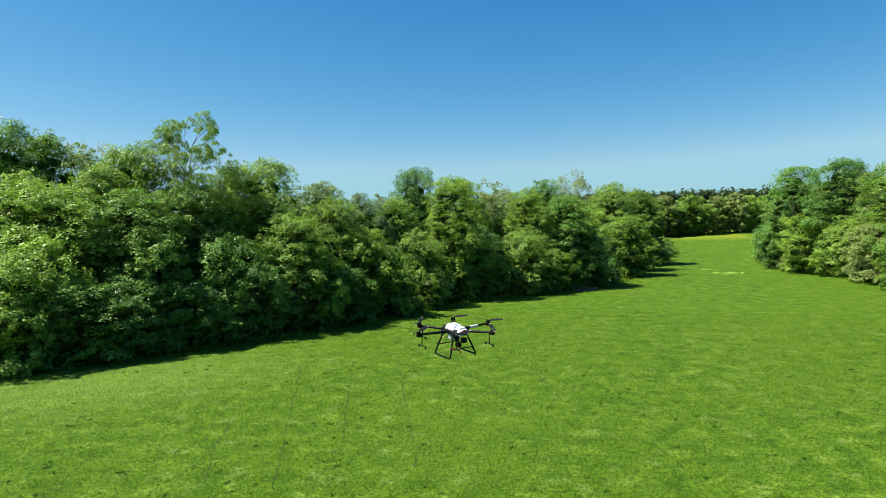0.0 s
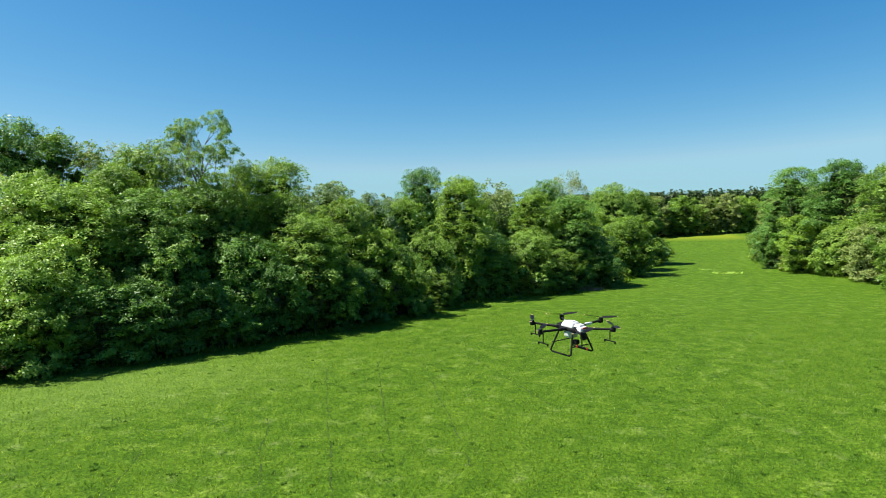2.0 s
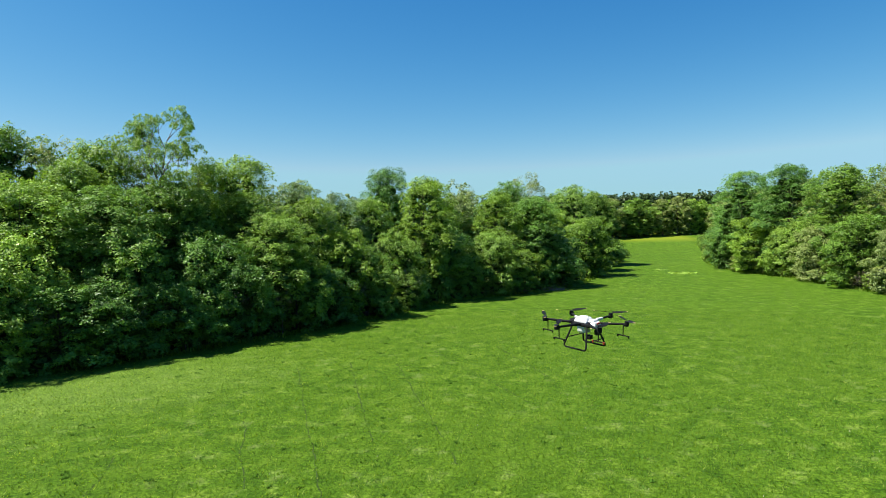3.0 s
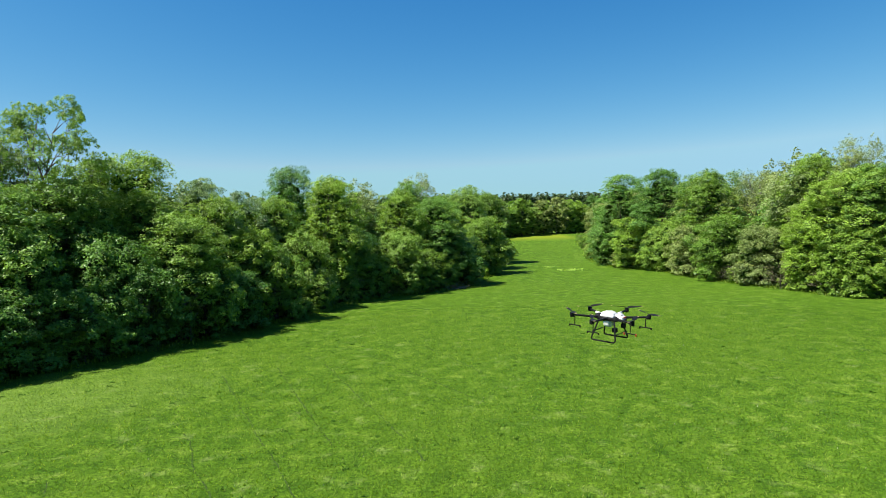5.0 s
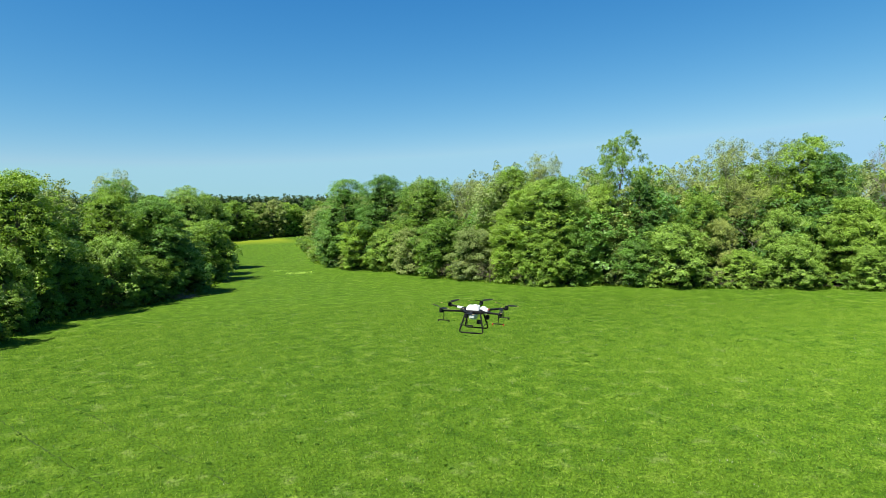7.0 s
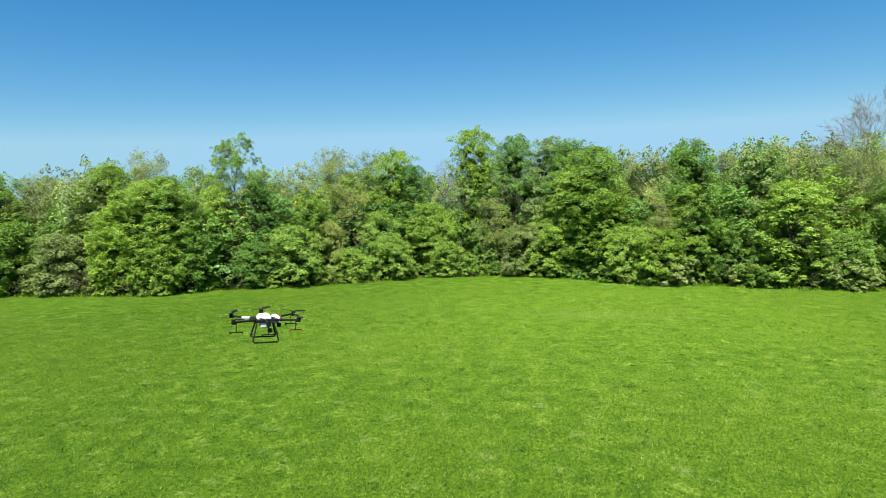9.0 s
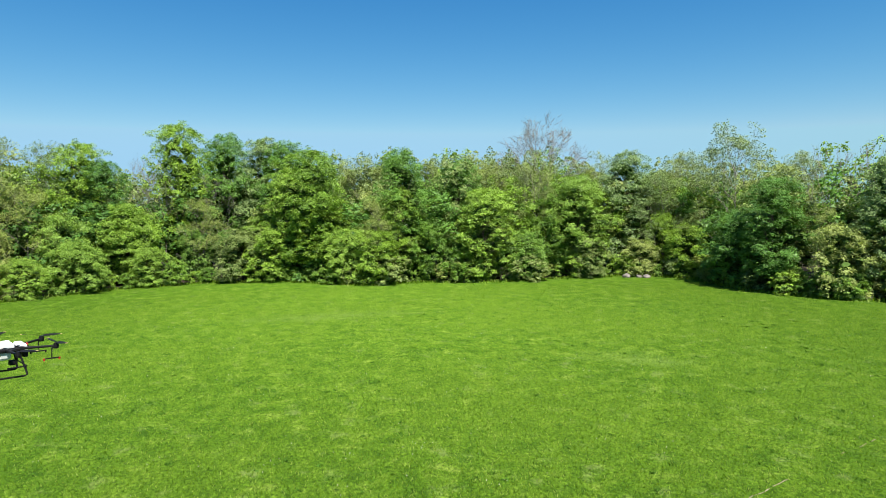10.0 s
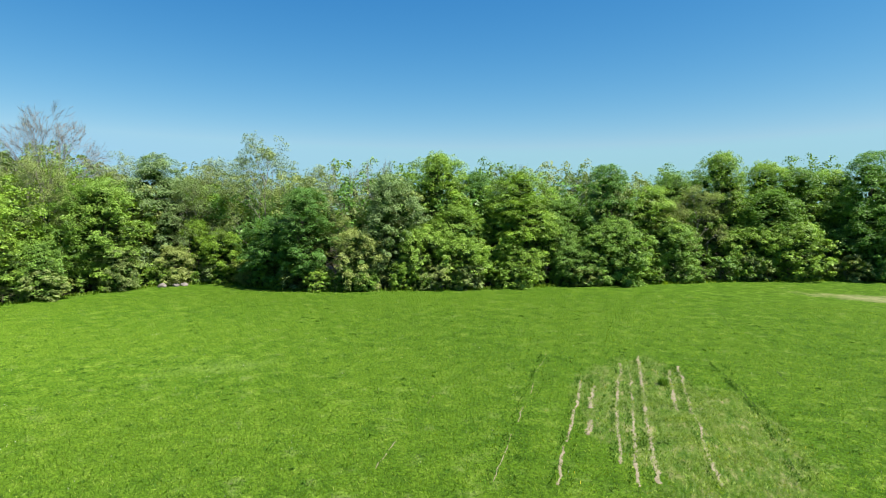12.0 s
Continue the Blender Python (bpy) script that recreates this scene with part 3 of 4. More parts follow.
plant([
    ("grey", 65.7, -55.0, 17.6, 8.3),
    ("pale", 84.0, -55.3, 19.8, 6.1),
    ("green", 64.4, -64.9, 21.4, 9.8),
    ("lime", 61.0, -57.3, 9.7, 6.4),
    ("lime", 56.3, -61.2, 8.0, 9.8),
    ("dark", 61.8, -71.7, 18.3, 4.3),
    ("green", 53.9, -72.9, 18.4, 14.3),
    ("bare", 59.1, -77.2, 19.9, 5.4),
    ("lime", 51.2, -71.9, 14.2, 9.4),
    ("lime", 50.5, -67.7, 6.5, 8.2),
    ("bare", 50.6, -87.5, 18.2, 6.6),
    ("dark", 43.2, -84.0, 19.1, 8.1),
    ("lime", 42.0, -79.7, 9.4, 10.0),
    ("lime", 48.6, -75.6, 11.0, 6.8),
    ("lime", 45.2, -74.9, 6.4, 6.7),
    ("green", 93.2, -41.8, 9.0, 8.2),
    ("small_dark", 81.5, -44.3, 11.5, 10.5),
    ("green", 99.9, -21.5, 16.4, 8.1),
])
plant([
    ("pale", 67.5, -50.1, 9.3, 6.9),
    ("green", 38.2, -96.7, 18.0, 8.4),
    ("green", 31.7, -102.2, 21.5, 9.2),
    ("green", 27.4, -109.7, 20.0, 9.1),
    ("green", 22.1, -110.0, 18.5, 9.6),
    ("lime", 18.1, -115.2, 18.3, 9.3),
    ("dark", 12.4, -114.9, 21.0, 11.0),
    ("lime", 40.8, -81.0, 10.5, 8.9),
    ("lime", 34.8, -89.8, 9.5, 8.4),
    ("pale", 33.5, -95.7, 15.7, 9.8),
    ("lime", 27.0, -99.7, 9.0, 9.9),
    ("lime", 19.7, -104.1, 9.5, 10.1),
    ("green", 24.4, -103.8, 14.9, 10.2),
    ("dark", 15.4, -111.0, 8.9, 11.2),
    ("dark", 10.9, -112.3, 12.8, 11.9),
    ("lime", 39.2, -89.9, 15.6, 8.5),
])


edge_rng = random.Random(9)
for line, kinds in ((RIGHT[3:], ("small_lime", "small_green", "pale", "small_pale", "lime")), (SOUTH, ("small_lime", "small_green", "pale", "lime", "small_green"))):
    for x, y, nx, ny in along(line, 9.5, 4.0):
        o, h = edge_rng.uniform(4.5, 8.0), edge_rng.uniform(9.5, 14.0)
        set_tree(edge_rng.choice(kinds), x + nx * o, y + ny * o, h, h * edge_rng.uniform(0.6, 0.8), "trees round the meadow")


def fringe(line, step, side, group, picks=("shrub_green", "shrub_green", "shrub_lime", "shrub_pale")):
    """Shrubs along the foot of a wood's edge."""
    for x, y, nx, ny in along(line, step):
        k = edge_rng.choice(picks)
        o = edge_rng.uniform(-0.5, 2.0) * side
        h = edge_rng.uniform(2.0, 4.6)
        set_tree(k, x + nx * o + edge_rng.uniform(-1, 1), y + ny * o + edge_rng.uniform(-1, 1), h, h * edge_rng.uniform(1.1, 1.7), group)


# dark leaf colour here stands in for shade under the western canopy
fringe(LEFT[2:], 3.4, 1, "shrubs along the woods", ("shrub_shade", "shrub_shade", "shrub_green"))
fringe(RIGHT, 3.4, 1, "shrubs along the woods")
fringe(SOUTH, 3.4, 1, "shrubs along the woods")
fringe(SOUTH, 5.3, -0.5, "shrubs along the woods")

for tx, ty, th in ((35.5, -85.5, 2.6), (33.5, -88.0, 3.0), (31.0, -91.0, 2.4), (29.0, -94.0, 2.8), (26.5, -97.5, 2.4), (24.0, -100.5, 3.4), (21.0, -102.6, 3.8), (17.5, -105.5, 3.2), (14.0, -108.0, 3.6), (10.5, -110.0, 3.0), (62.0, 88.0, 3.6), (60.0, 97.0, 4.2), (57.5, 108.0, 3.4),
                   (57.0, 121.0, 4.0), (50.5, 158.0, 3.6), (96.0, -25.5, 2.6), (93.0, -10.5, 2.4), (83.5, 64.0, 3.2), (104.0, 31.0, 3.6)):
    set_tree("twig_shrub", tx, ty, th, th * 1.4, "shrubs along the woods")


# bare saplings and dead stems at the foot of the western wood
for tx, ty, th in ((-43.5, 38.6, 5.2), (-37.6, 42.6, 6.5), (-35.4, 45.6, 5.0), (-32.6, 49.4, 6.8), (-30.2, 53.0, 5.6), (-27.4, 57.4, 6.2),
                   (-24.2, 62.6, 5.4), (-21.8, 67.4, 6.0), (-18.6, 74.2, 5.6), (-14.4, 84.4, 6.2), (-11.0, 94.0, 5.4)):
    set_tree("bare", tx, ty, th, th * 0.75, "trees round the meadow")


# ---- the woods behind ----
def wood_block(seed, n, kind, low, high, count=1000, leaf=0.44, base=0.2):
    """A joined block of many trees, too many to count, about 24 m long and 10 m deep."""
    rs = np.random.RandomState(seed)
    lobes = []
    for i in range(n):
        x, y = -12 + 24 * (i + rs.uniform(0.2, 0.8)) / n, rs.uniform(-5, 5)
        h, r = rs.uniform(low, high), rs.uniform(3.2, 4.6)
        for k in range(15):
            a, z = k * 2.4 + rs.uniform(0, 1), base + (0.95 - base) * k / 15
            o = r * 0.6 * max(0.05, 1 - abs((z - 0.5) / 0.52) ** 2.5) ** 0.5
            q = r * rs.uniform(0.4, 0.6)
            lobes.append(((x + math.cos(a) * o, y + math.sin(a) * o, z * h - q * 0.3), (q, q, q * 0.9)))
    p, nrm = crown_points(rs, lobes, count * n, 0.0, 10)
    size = rs.uniform(0.6, 1.25, len(p)) * leaf
    return leaves("wood_block", p, nrm, size, rs, LEAF[kind], shade_mass(rs, [q for i, q in enumerate(lobes) if i % 15 < 12], 0.52, False))


BLOCKS = [wood_block(201, 6, "green", 14, 18, 4600, 0.225), wood_block(202, 6, "dark", 14, 18, 3000, 0.30), wood_block(203, 6, "pale", 14, 19, 4800, 0.23),
          wood_block(204, 8, "green", 14, 19, 700, 0.80, 0.06), wood_block(205, 12, "pine", 11, 17, 300, 1.15)]


def backing(line, depth, step, picks, tall=1.0):
    for i, (x, y, nx, ny) in enumerate(along(line, step, 6)):
        px, py = x + nx * depth, y + ny * depth
        ob = new("woodland", BLOCKS[picks[i % len(picks)]])
        turn = math.atan2(-nx, ny) + (math.pi if i % 2 else 0)
        ob.matrix_world = Matrix.LocRotScale((px, py, rise(px, py)), Euler((0, 0, turn)), (1.1, 1.1, tall * edge_rng.uniform(0.92, 1.06)))
        tagged(ob, "dense green woodland filling the ground behind the edge", "woodland", kind="stuff")


backing(LEFT, 14, 20, (0, 1), 1.05)
backing(LEFT[3:11], 22, 21, (2, 0), 1.12)
# nearest rows mostly dark-leaved, standing in for shaded gaps between the trees
backing(RIGHT, 11, 21, (2, 1, 1))
backing(RIGHT, 19, 22, (2, 0), 1.22)
backing(RIGHT, 29, 22, (2, 0, 2), 1.40)
backing(SOUTH, 11, 21, (1, 2, 1))
backing(SOUTH, 25, 22, (2, 0, 0), 1.30)
backing([(126, 84), (140, 40), (139, 0), (132, -36)], 4, 20, (0, 2), 1.45)
FAR = [(-40, 262), (10, 266), (18, 285), (29, 294), (46, 306), (64, 321), (110, 345), (180, 350)]
RIDGE = [(-60, 640), (60, 640), (260, 640)]
backing(FAR, 12, 20, (3,), 1.08)
backing(RIDGE, 0, 18, (4,))
far_rng = random.Random(14)
for x, y, nx, ny in along(FAR, 8.5):
    set_tree(far_rng.choice(["far_green", "far_dark", "far_lime", "far_pale", "far_green"]), x + nx * 3, y + ny * 3, far_rng.uniform(13, 24), far_rng.uniform(10, 16), "trees round the meadow")

backing([(106, -14), (112, -34), (104, -58)], 6, 18, (2, 0, 2), 1.2)
backing([(106, -14), (112, -34), (104, -58)], -4, 18, (0, 2, 0), 1.0)

for protos in PROTO.values():
    for p in protos:
        if p.name not in USED:
            for o in (*p.children, p):
                bpy.data.objects.remove(o)


# ---- ground cover ----
SOIL = plain("soil", (0.199, 0.171, 0.112), 0.95, vary=0.35, scale=3.5, bump=0.8, spec=0.1)
DARK_SOIL = plain("dark_soil", (0.026, 0.048, 0.010), 0.95, vary=0.5, scale=3.0, bump=0.8, spec=0.1)
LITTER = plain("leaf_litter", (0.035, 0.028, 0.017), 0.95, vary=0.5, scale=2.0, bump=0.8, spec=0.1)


def grass_blades():
    m, t = material("grass_blade")
    geo = t.nodes.new("ShaderNodeNewGeometry")
    col = ramp(t, geo.outputs["Random Per Island"], (0.0, (0.055, 0.120, 0.007)), (0.35, (0.098, 0.180, 0.010)), (0.7, (0.143, 0.230, 0.020)), (1.0, (0.26, 0.33, 0.075)))
    b = node(t, "ShaderNodeBsdfPrincipled", Roughness=0.6)
    b.inputs["Specular IOR Level"].default_value = 0.15
    t.links.new(col, b.inputs["Base Color"])
    tr = t.nodes.new("ShaderNodeBsdfTranslucent")
    t.links.new(mix(t, 1.0, col, (1.5, 1.5, 0.6), "MULTIPLY"), tr.inputs[0])
    both = t.nodes.new("ShaderNodeMixShader")
    both.inputs[0].default_value = 0.5
    t.links.new(b.outputs[0], both.inputs[1])
    t.links.new(tr.outputs[0], both.inputs[2])
    out = t.nodes.new("ShaderNodeOutputMaterial")
    t.links.new(both.outputs[0], out.inputs[0])
    return m


BLADE = grass_blades()


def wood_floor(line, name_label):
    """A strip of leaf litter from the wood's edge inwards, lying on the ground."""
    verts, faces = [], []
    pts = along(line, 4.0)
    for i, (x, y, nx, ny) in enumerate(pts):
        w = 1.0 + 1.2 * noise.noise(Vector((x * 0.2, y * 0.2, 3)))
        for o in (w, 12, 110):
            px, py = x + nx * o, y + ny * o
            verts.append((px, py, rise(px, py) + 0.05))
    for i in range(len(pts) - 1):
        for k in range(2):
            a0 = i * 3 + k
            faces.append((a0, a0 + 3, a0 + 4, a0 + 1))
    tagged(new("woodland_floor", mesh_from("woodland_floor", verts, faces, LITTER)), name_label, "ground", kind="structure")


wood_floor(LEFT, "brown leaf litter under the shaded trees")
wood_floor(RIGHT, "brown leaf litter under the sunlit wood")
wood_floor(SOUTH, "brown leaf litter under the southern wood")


def furrow(ax, ay, bx, by, width, mat, label, seed, broken=0.25, lift=0.012):
    """A worn line in the turf: short ragged strips of bare earth."""
    rng = random.Random(seed)
    ux, uy = (bx - ax), (by - ay)
    ln = math.hypot(ux, uy)
    n = max(4, int(ln / 0.11))
    nx, ny = -uy / ln, ux / ln
    verts, faces = [], []
    prev = False
    for i in range(n + 1):
        f = i / n
        wob = 0.30 * noise.noise(Vector((f * ln * 0.22, seed, 0))) + 0.10 * noise.noise(Vector((f * ln * 1.1, seed, 4)))
        thick = noise.noise(Vector((f * ln * 0.35, seed + 7.3, 1.0))) + 0.45 * noise.noise(Vector((f * ln * 1.7, seed, 9.0)))
        w1 = width * max(0.0, 0.38 + 0.26 * thick + rng.uniform(-0.3, 0.3))
        w2 = width * max(0.0, 0.38 + 0.26 * thick + rng.uniform(-0.3, 0.3))
        on = thick > -0.45 + broken and w1 + w2 > 0.02
        if on:
            cx, cy = ax + ux * f + nx * wob, ay + uy * f + ny * wob
            k = len(verts)
            verts += [(cx + nx * w1, cy + ny * w1, 0.004), (cx + nx * w1 * 0.3, cy + ny * w1 * 0.3, lift),
                      (cx - nx * w2 * 0.3, cy - ny * w2 * 0.3, lift), (cx - nx * w2, cy - ny * w2, 0.004)]
            if prev:
                for j in range(3):
                    faces.append((k - 4 + j, k + j, k + j + 1, k - 3 + j))
        prev = on
    return tagged(new("furrow", mesh_from("furrow", verts, faces, mat, True)), label, "ground", kind="structure")


SEEDED = "pale strip of bare dry earth between seed rows"
GAP = "dark gap between seed rows"
SEED_ROWS = [  # ends, width, broken
    (23.6, -34.9, 11.5, -12.2, 0.055, 0.25), (17.8, -31.2, 14.0, -23.4, 0.20, -0.1), (14.0, -23.4, 9.2, -13.9, 0.18, -0.1),
    (17.1, -31.8, 11.3, -20.3, 0.34, 0.30), (17.1, -35.5, 12.0, -25.1, 0.19, -0.1), (12.0, -25.1, 8.2, -18.0, 0.19, -0.1),
    (15.2, -33.4, 6.5, -16.3, 0.17, -0.05), (17.0, -38.7, 11.5, -27.7, 0.26, -1.0), (11.5, -27.7, 6.0, -17.1, 0.30, -1.0),
    (13.4, -36.1, 9.3, -27.5, 0.20, 0.10), (13.3, -37.6, 8.4, -27.6, 0.20, -0.3), (8.4, -27.6, 3.8, -18.8, 0.22, -0.3),
    (23.2, -20.8, 15.7, -8.1, 0.05, 0.45),
]
for k, (ax, ay, bx, by, wide, gap) in enumerate(SEED_ROWS):
    furrow(ax, ay, bx, by, wide, SOIL, SEEDED, 1 + k, gap)
for k, (ax, ay, bx, by) in enumerate(((11.8, -40.8, 4.8, -29.5), (4.8, -29.5, 1.0, -21.2), (18.0, -61.8, 15.0, -55.2), (7.7, -42.1, 5.9, -38.5))):
    furrow(ax, ay, bx, by, 0.085, DARK_SOIL, GAP, 31 + k, 0.3)
TRACK = "thin dark worn line across the turf"
furrow(-15.1, 46.0, -2.6, 20.3, 0.075, DARK_SOIL, TRACK, 21, -0.05)
furrow(-11.4, 48.9, -3.4, 29.4, 0.075, DARK_SOIL, TRACK, 22, -0.05)
furrow(-7.3, 49.5, 1.9, 26.8, 0.075, DARK_SOIL, TRACK, 23, -0.05)
furrow(-6.6, 57.6, 4.9, 38.1, 0.075, DARK_SOIL, TRACK, 24, -0.05)
furrow(-12.9, 32.6, -7.5, 22.7, 0.075, DARK_SOIL, TRACK, 25, -0.05)
furrow(-16.5, 25.5, -13.7, 19.4, 0.075, DARK_SOIL, TRACK, 26, -0.05)
furrow(1.0, 57.0, 6.3, 44.8, 0.075, DARK_SOIL, TRACK, 27, -0.05)


def blades(name, x, y, low, high, wide, mat, rs, label, category, flop=1.0, base=None):
    """One mesh of many bent blades or small leaves at the places x, y."""
    n = len(x)
    z0 = np.zeros(n) if base is None else base
    h = rs.uniform(low, high, n)
    w = rs.uniform(0.6, 1.2, n) * wide
    yaw = rs.uniform(0, 2 * math.pi, n)
    lean = rs.uniform(1.2, 3.2, n) * h * flop
    ly = rs.uniform(0, 2 * math.pi, n)
    v = np.empty((n, 4, 3))
    v[:, 0] = np.stack([x - np.cos(yaw) * w, y - np.sin(yaw) * w, z0], 1)
    v[:, 1] = np.stack([x + np.cos(yaw) * w, y + np.sin(yaw) * w, z0], 1)
    v[:, 2] = np.stack([x + np.cos(ly) * lean + np.cos(yaw) * w * 0.6, y + np.sin(ly) * lean + np.sin(yaw) * w * 0.6, z0 + h], 1)
    v[:, 3] = np.stack([x + np.cos(ly) * lean * 0.7 - np.cos(yaw) * w * 0.9, y + np.sin(ly) * lean * 0.7 - np.sin(yaw) * w * 0.9, z0 + h * 0.8], 1)
    me = bpy.data.meshes.new(name)
    me.vertices.add(4 * n)
    me.vertices.foreach_set("co", v.reshape(-1).astype(np.float32))
    me.loops.add(4 * n)
    me.loops.foreach_set("vertex_index", np.arange(4 * n, dtype=np.int32))
    me.polygons.add(n)
    me.polygons.foreach_set("loop_start", np.arange(0, 4 * n, 4, dtype=np.int32))
    me.materials.append(mat)
    me.update(calc_edges=True)
    return tagged(new(name, me), label, category, kind="stuff")


def tufts(name, n, cx, cy, radius, low, high, wide, mat, seed, label, category, clump=0.0, stretch=1.0, turn=0.0, flop=1.0):
    """Grass or weeds that nobody could count, thicker towards the middle of the meadow."""
    rs = np.random.RandomState(seed)
    an = rs.uniform(0, 2 * math.pi, n)
    rr = radius * rs.random_sample(n) ** 0.72
    px, py = np.cos(an) * rr, np.sin(an) * rr * stretch
    x = cx + px * math.cos(turn) - py * math.sin(turn)
    y = cy + px * math.sin(turn) + py * math.cos(turn)
    if clump:
        f = np.sin(x * 1.7 + np.sin(y * 1.3) * 1.5) + np.sin(y * 1.9 + np.sin(x * 1.1) * 1.5)
        ok = f + rs.normal(size=n) * 0.6 > clump
        x, y = x[ok], y[ok]
        n = len(x)
    return blades(name, x, y, low, high, wide, mat, rs, label, category, flop)


HERB = plain("herb", (0.052, 0.120, 0.014), 0.9, vary=0.4, scale=5, spec=0.05)
WEED = leaf_material("weed_leaf", (0.080, 0.162, 0.018), (0.122, 0.225, 0.028), (0.205, 0.295, 0.050), (1.4, 1.4, 0.7))
tufts("grass", 340000, 12, 4, 80, 0.05, 0.13, 0.021, BLADE, 301, "short bright green meadow grass with bent pale tips", "grass", flop=0.33)
tufts("weeds", 30000, 12.2, -28.5, 4.4, 0.03, 0.09, 0.015, WEED, 302, "low yellow-green weeds on thin dry ground", "weeds", -0.5, 2.5, radians(27), 0.5)
tufts("weeds", 34000, 5.4, -23.5, 4.4, 0.03, 0.09, 0.015, WEED, 303, "low yellow-green weeds on thin dry ground", "weeds", -0.7, 2.6, radians(27), 0.5)
tufts("weeds", 3000, 8.6, -26.0, 6.5, 0.05, 0.12, 0.05, BLADE, 308, "dark green clumps of weeds on thin dry ground", "weeds", 0.9, 2.0, radians(27), 0.5)
tufts("weeds", 500, 12.1, -32.1, 0.28, 0.08, 0.5, 0.035, LEAF["green"], 309, "small dark bushy weed on thin ground", "weeds", flop=0.2)


def row_grass(seed):
    """Longer grass leaning over both sides of worn lines, dark in place of shade."""
    rs = np.random.RandomState(seed)
    xs, ys = [], []
    for ax, ay, bx, by, wide, gap in SEED_ROWS[:-1] + [(11.8, -40.8, 4.8, -29.5, 0.3, 0), (11.8, -40.8, 4.8, -29.5, 0.3, 0), (4.8, -29.5, 1.0, -21.2, 0.3, 0), (4.8, -29.5, 1.0, -21.2, 0.3, 0)]:
        ln = math.hypot(bx - ax, by - ay)
        n = int(ln * 45)
        f, o = rs.random_sample(n), rs.normal(0.30, 0.10, n) * rs.choice((-1.6, 1.0, 1.0), n)
        f = f[np.sin(f * ln * 1.3 + ax) + rs.normal(size=n) * 0.7 > 0]
        o = o[:len(f)]
        xs.append(ax + (bx - ax) * f - (by - ay) / ln * -o)
        ys.append(ay + (by - ay) * f + (bx - ax) / ln * -o)
    return blades("row_grass", np.concatenate(xs), np.concatenate(ys), 0.06, 0.15, 0.022, HERB, rs, "longer dark grass along the seed rows", "grass", 0.4)


row_grass(315)
tufts("weeds", 110, 36.2, 147, 3.4, 0.08, 0.3, 0.16, LEAF["lime"], 304, "pale broad-leaved weeds in the meadow", "weeds", 0.0)
tufts("weeds", 50, 33, 158, 2.2, 0.08, 0.3, 0.16, LEAF["lime"], 305, "pale broad-leaved weeds in the meadow", "weeds", 0.0)
PETAL = plain("petal", (0.560, 0.560, 0.518), 0.7, vary=0.1, scale=4)
YELLOW = plain("yellow_petal", (0.525, 0.434, 0.035), 0.7, vary=0.1, scale=4)


def rosettes(seed, n, radius):
    """Low dark clumps of broad-leaved weeds dotted over the meadow."""
    rs = np.random.RandomState(seed)
    an, rr = rs.uniform(0, 2 * math.pi, n), radius * rs.random_sample(n) ** 0.7
    wide = rs.uniform(0.06, 0.20, n)
    each = rs.randint(14, 40, n)
    cx, cy = np.repeat(12 + np.cos(an) * rr, each), np.repeat(4 + np.sin(an) * rr, each)
    spread = np.repeat(wide, each)
    return blades("weeds", cx + rs.normal(size=len(cx)) * spread, cy + rs.normal(size=len(cx)) * spread, 0.03, 0.09, 0.026, HERB, rs,
                  "dark green clumps of broad-leaved weeds in the turf", "weeds", 0.5)


rosettes(317, 1500, 64)
tufts("flowers", 9000, 24, 2, 52, 0.05, 0.075, 0.015, PETAL, 306, "scattered small white clover flowers in the grass", "flowers", 1.45, flop=0.12)
tufts("flowers", 300, 10, -23, 9, 0.08, 0.14, 0.022, YELLOW, 307, "scattered small yellow flowers in the weeds", "flowers", 0.8, 1.6, radians(29), 0.12)


def edge_grass(line, seed, n):
    """Taller unmown grass along the foot of the woods."""
    rs = np.random.RandomState(seed)
    pts = along(line, 0.5)
    pick = rs.randint(0, len(pts), n)
    p = np.array(pts)[pick]
    o = rs.normal(-0.6, 0.7, n)
    x, y = p[:, 0] + p[:, 2] * o, p[:, 1] + p[:, 3] * o
    base = np.array([rise(a0, b0) for a0, b0 in zip(x, y)])
    return blades("tall_grass", x, y, 0.12, 0.5, 0.09, BLADE, rs, "taller unmown grass along the foot of the woods", "grass", 0.22, base)


edge_grass(RIGHT, 311, 9000)
edge_grass(SOUTH, 312, 7000)
edge_grass(LEFT[2:], 313, 6000)


# ---- stones and brush ----
STONE = plain("stone", (0.161, 0.143, 0.126), 0.9, vary=0.3, scale=2.2, bump=0.6, spec=0.25)


def boulder(x, y, size, seed):
    bm = bmesh.new()
    bmesh.ops.create_icosphere(bm, subdivisions=3, radius=1)
    rng = random.Random(seed)
    cuts = [Vector((rng.gauss(0, 1), rng.gauss(0, 1), rng.gauss(0, 1))).normalized() for k in range(7)]
    for v in bm.verts:
        d = v.co.normalized()
        k = 1 + 0.34 * noise.noise(d * 1.6 + Vector((seed, 0, 0))) + 0.07 * noise.noise(d * 5 + Vector((seed, 2, 0)))
        for c in cuts:
            k = min(k, 0.86 / max(0.05, d.dot(c)))
        v.co = Vector((d.x * k * size * 0.62, d.y * k * size * 0.5, d.z * k * size * 0.42))
    me = bpy.data.meshes.new("boulder")
    bm.to_mesh(me)
    bm.free()
    me.materials.append(STONE)
    me.polygons.foreach_set("use_smooth", [True] * len(me.polygons))
    ob = new("boulder", me)
    ob.matrix_world = pose(x, y, rise(x, y) + size * 0.12, 0, 0, rng.uniform(0, 360))
    return tagged(ob, "weathered grey-tan boulder lying at the edge of the grass", "boulder", "boulders by the wood")


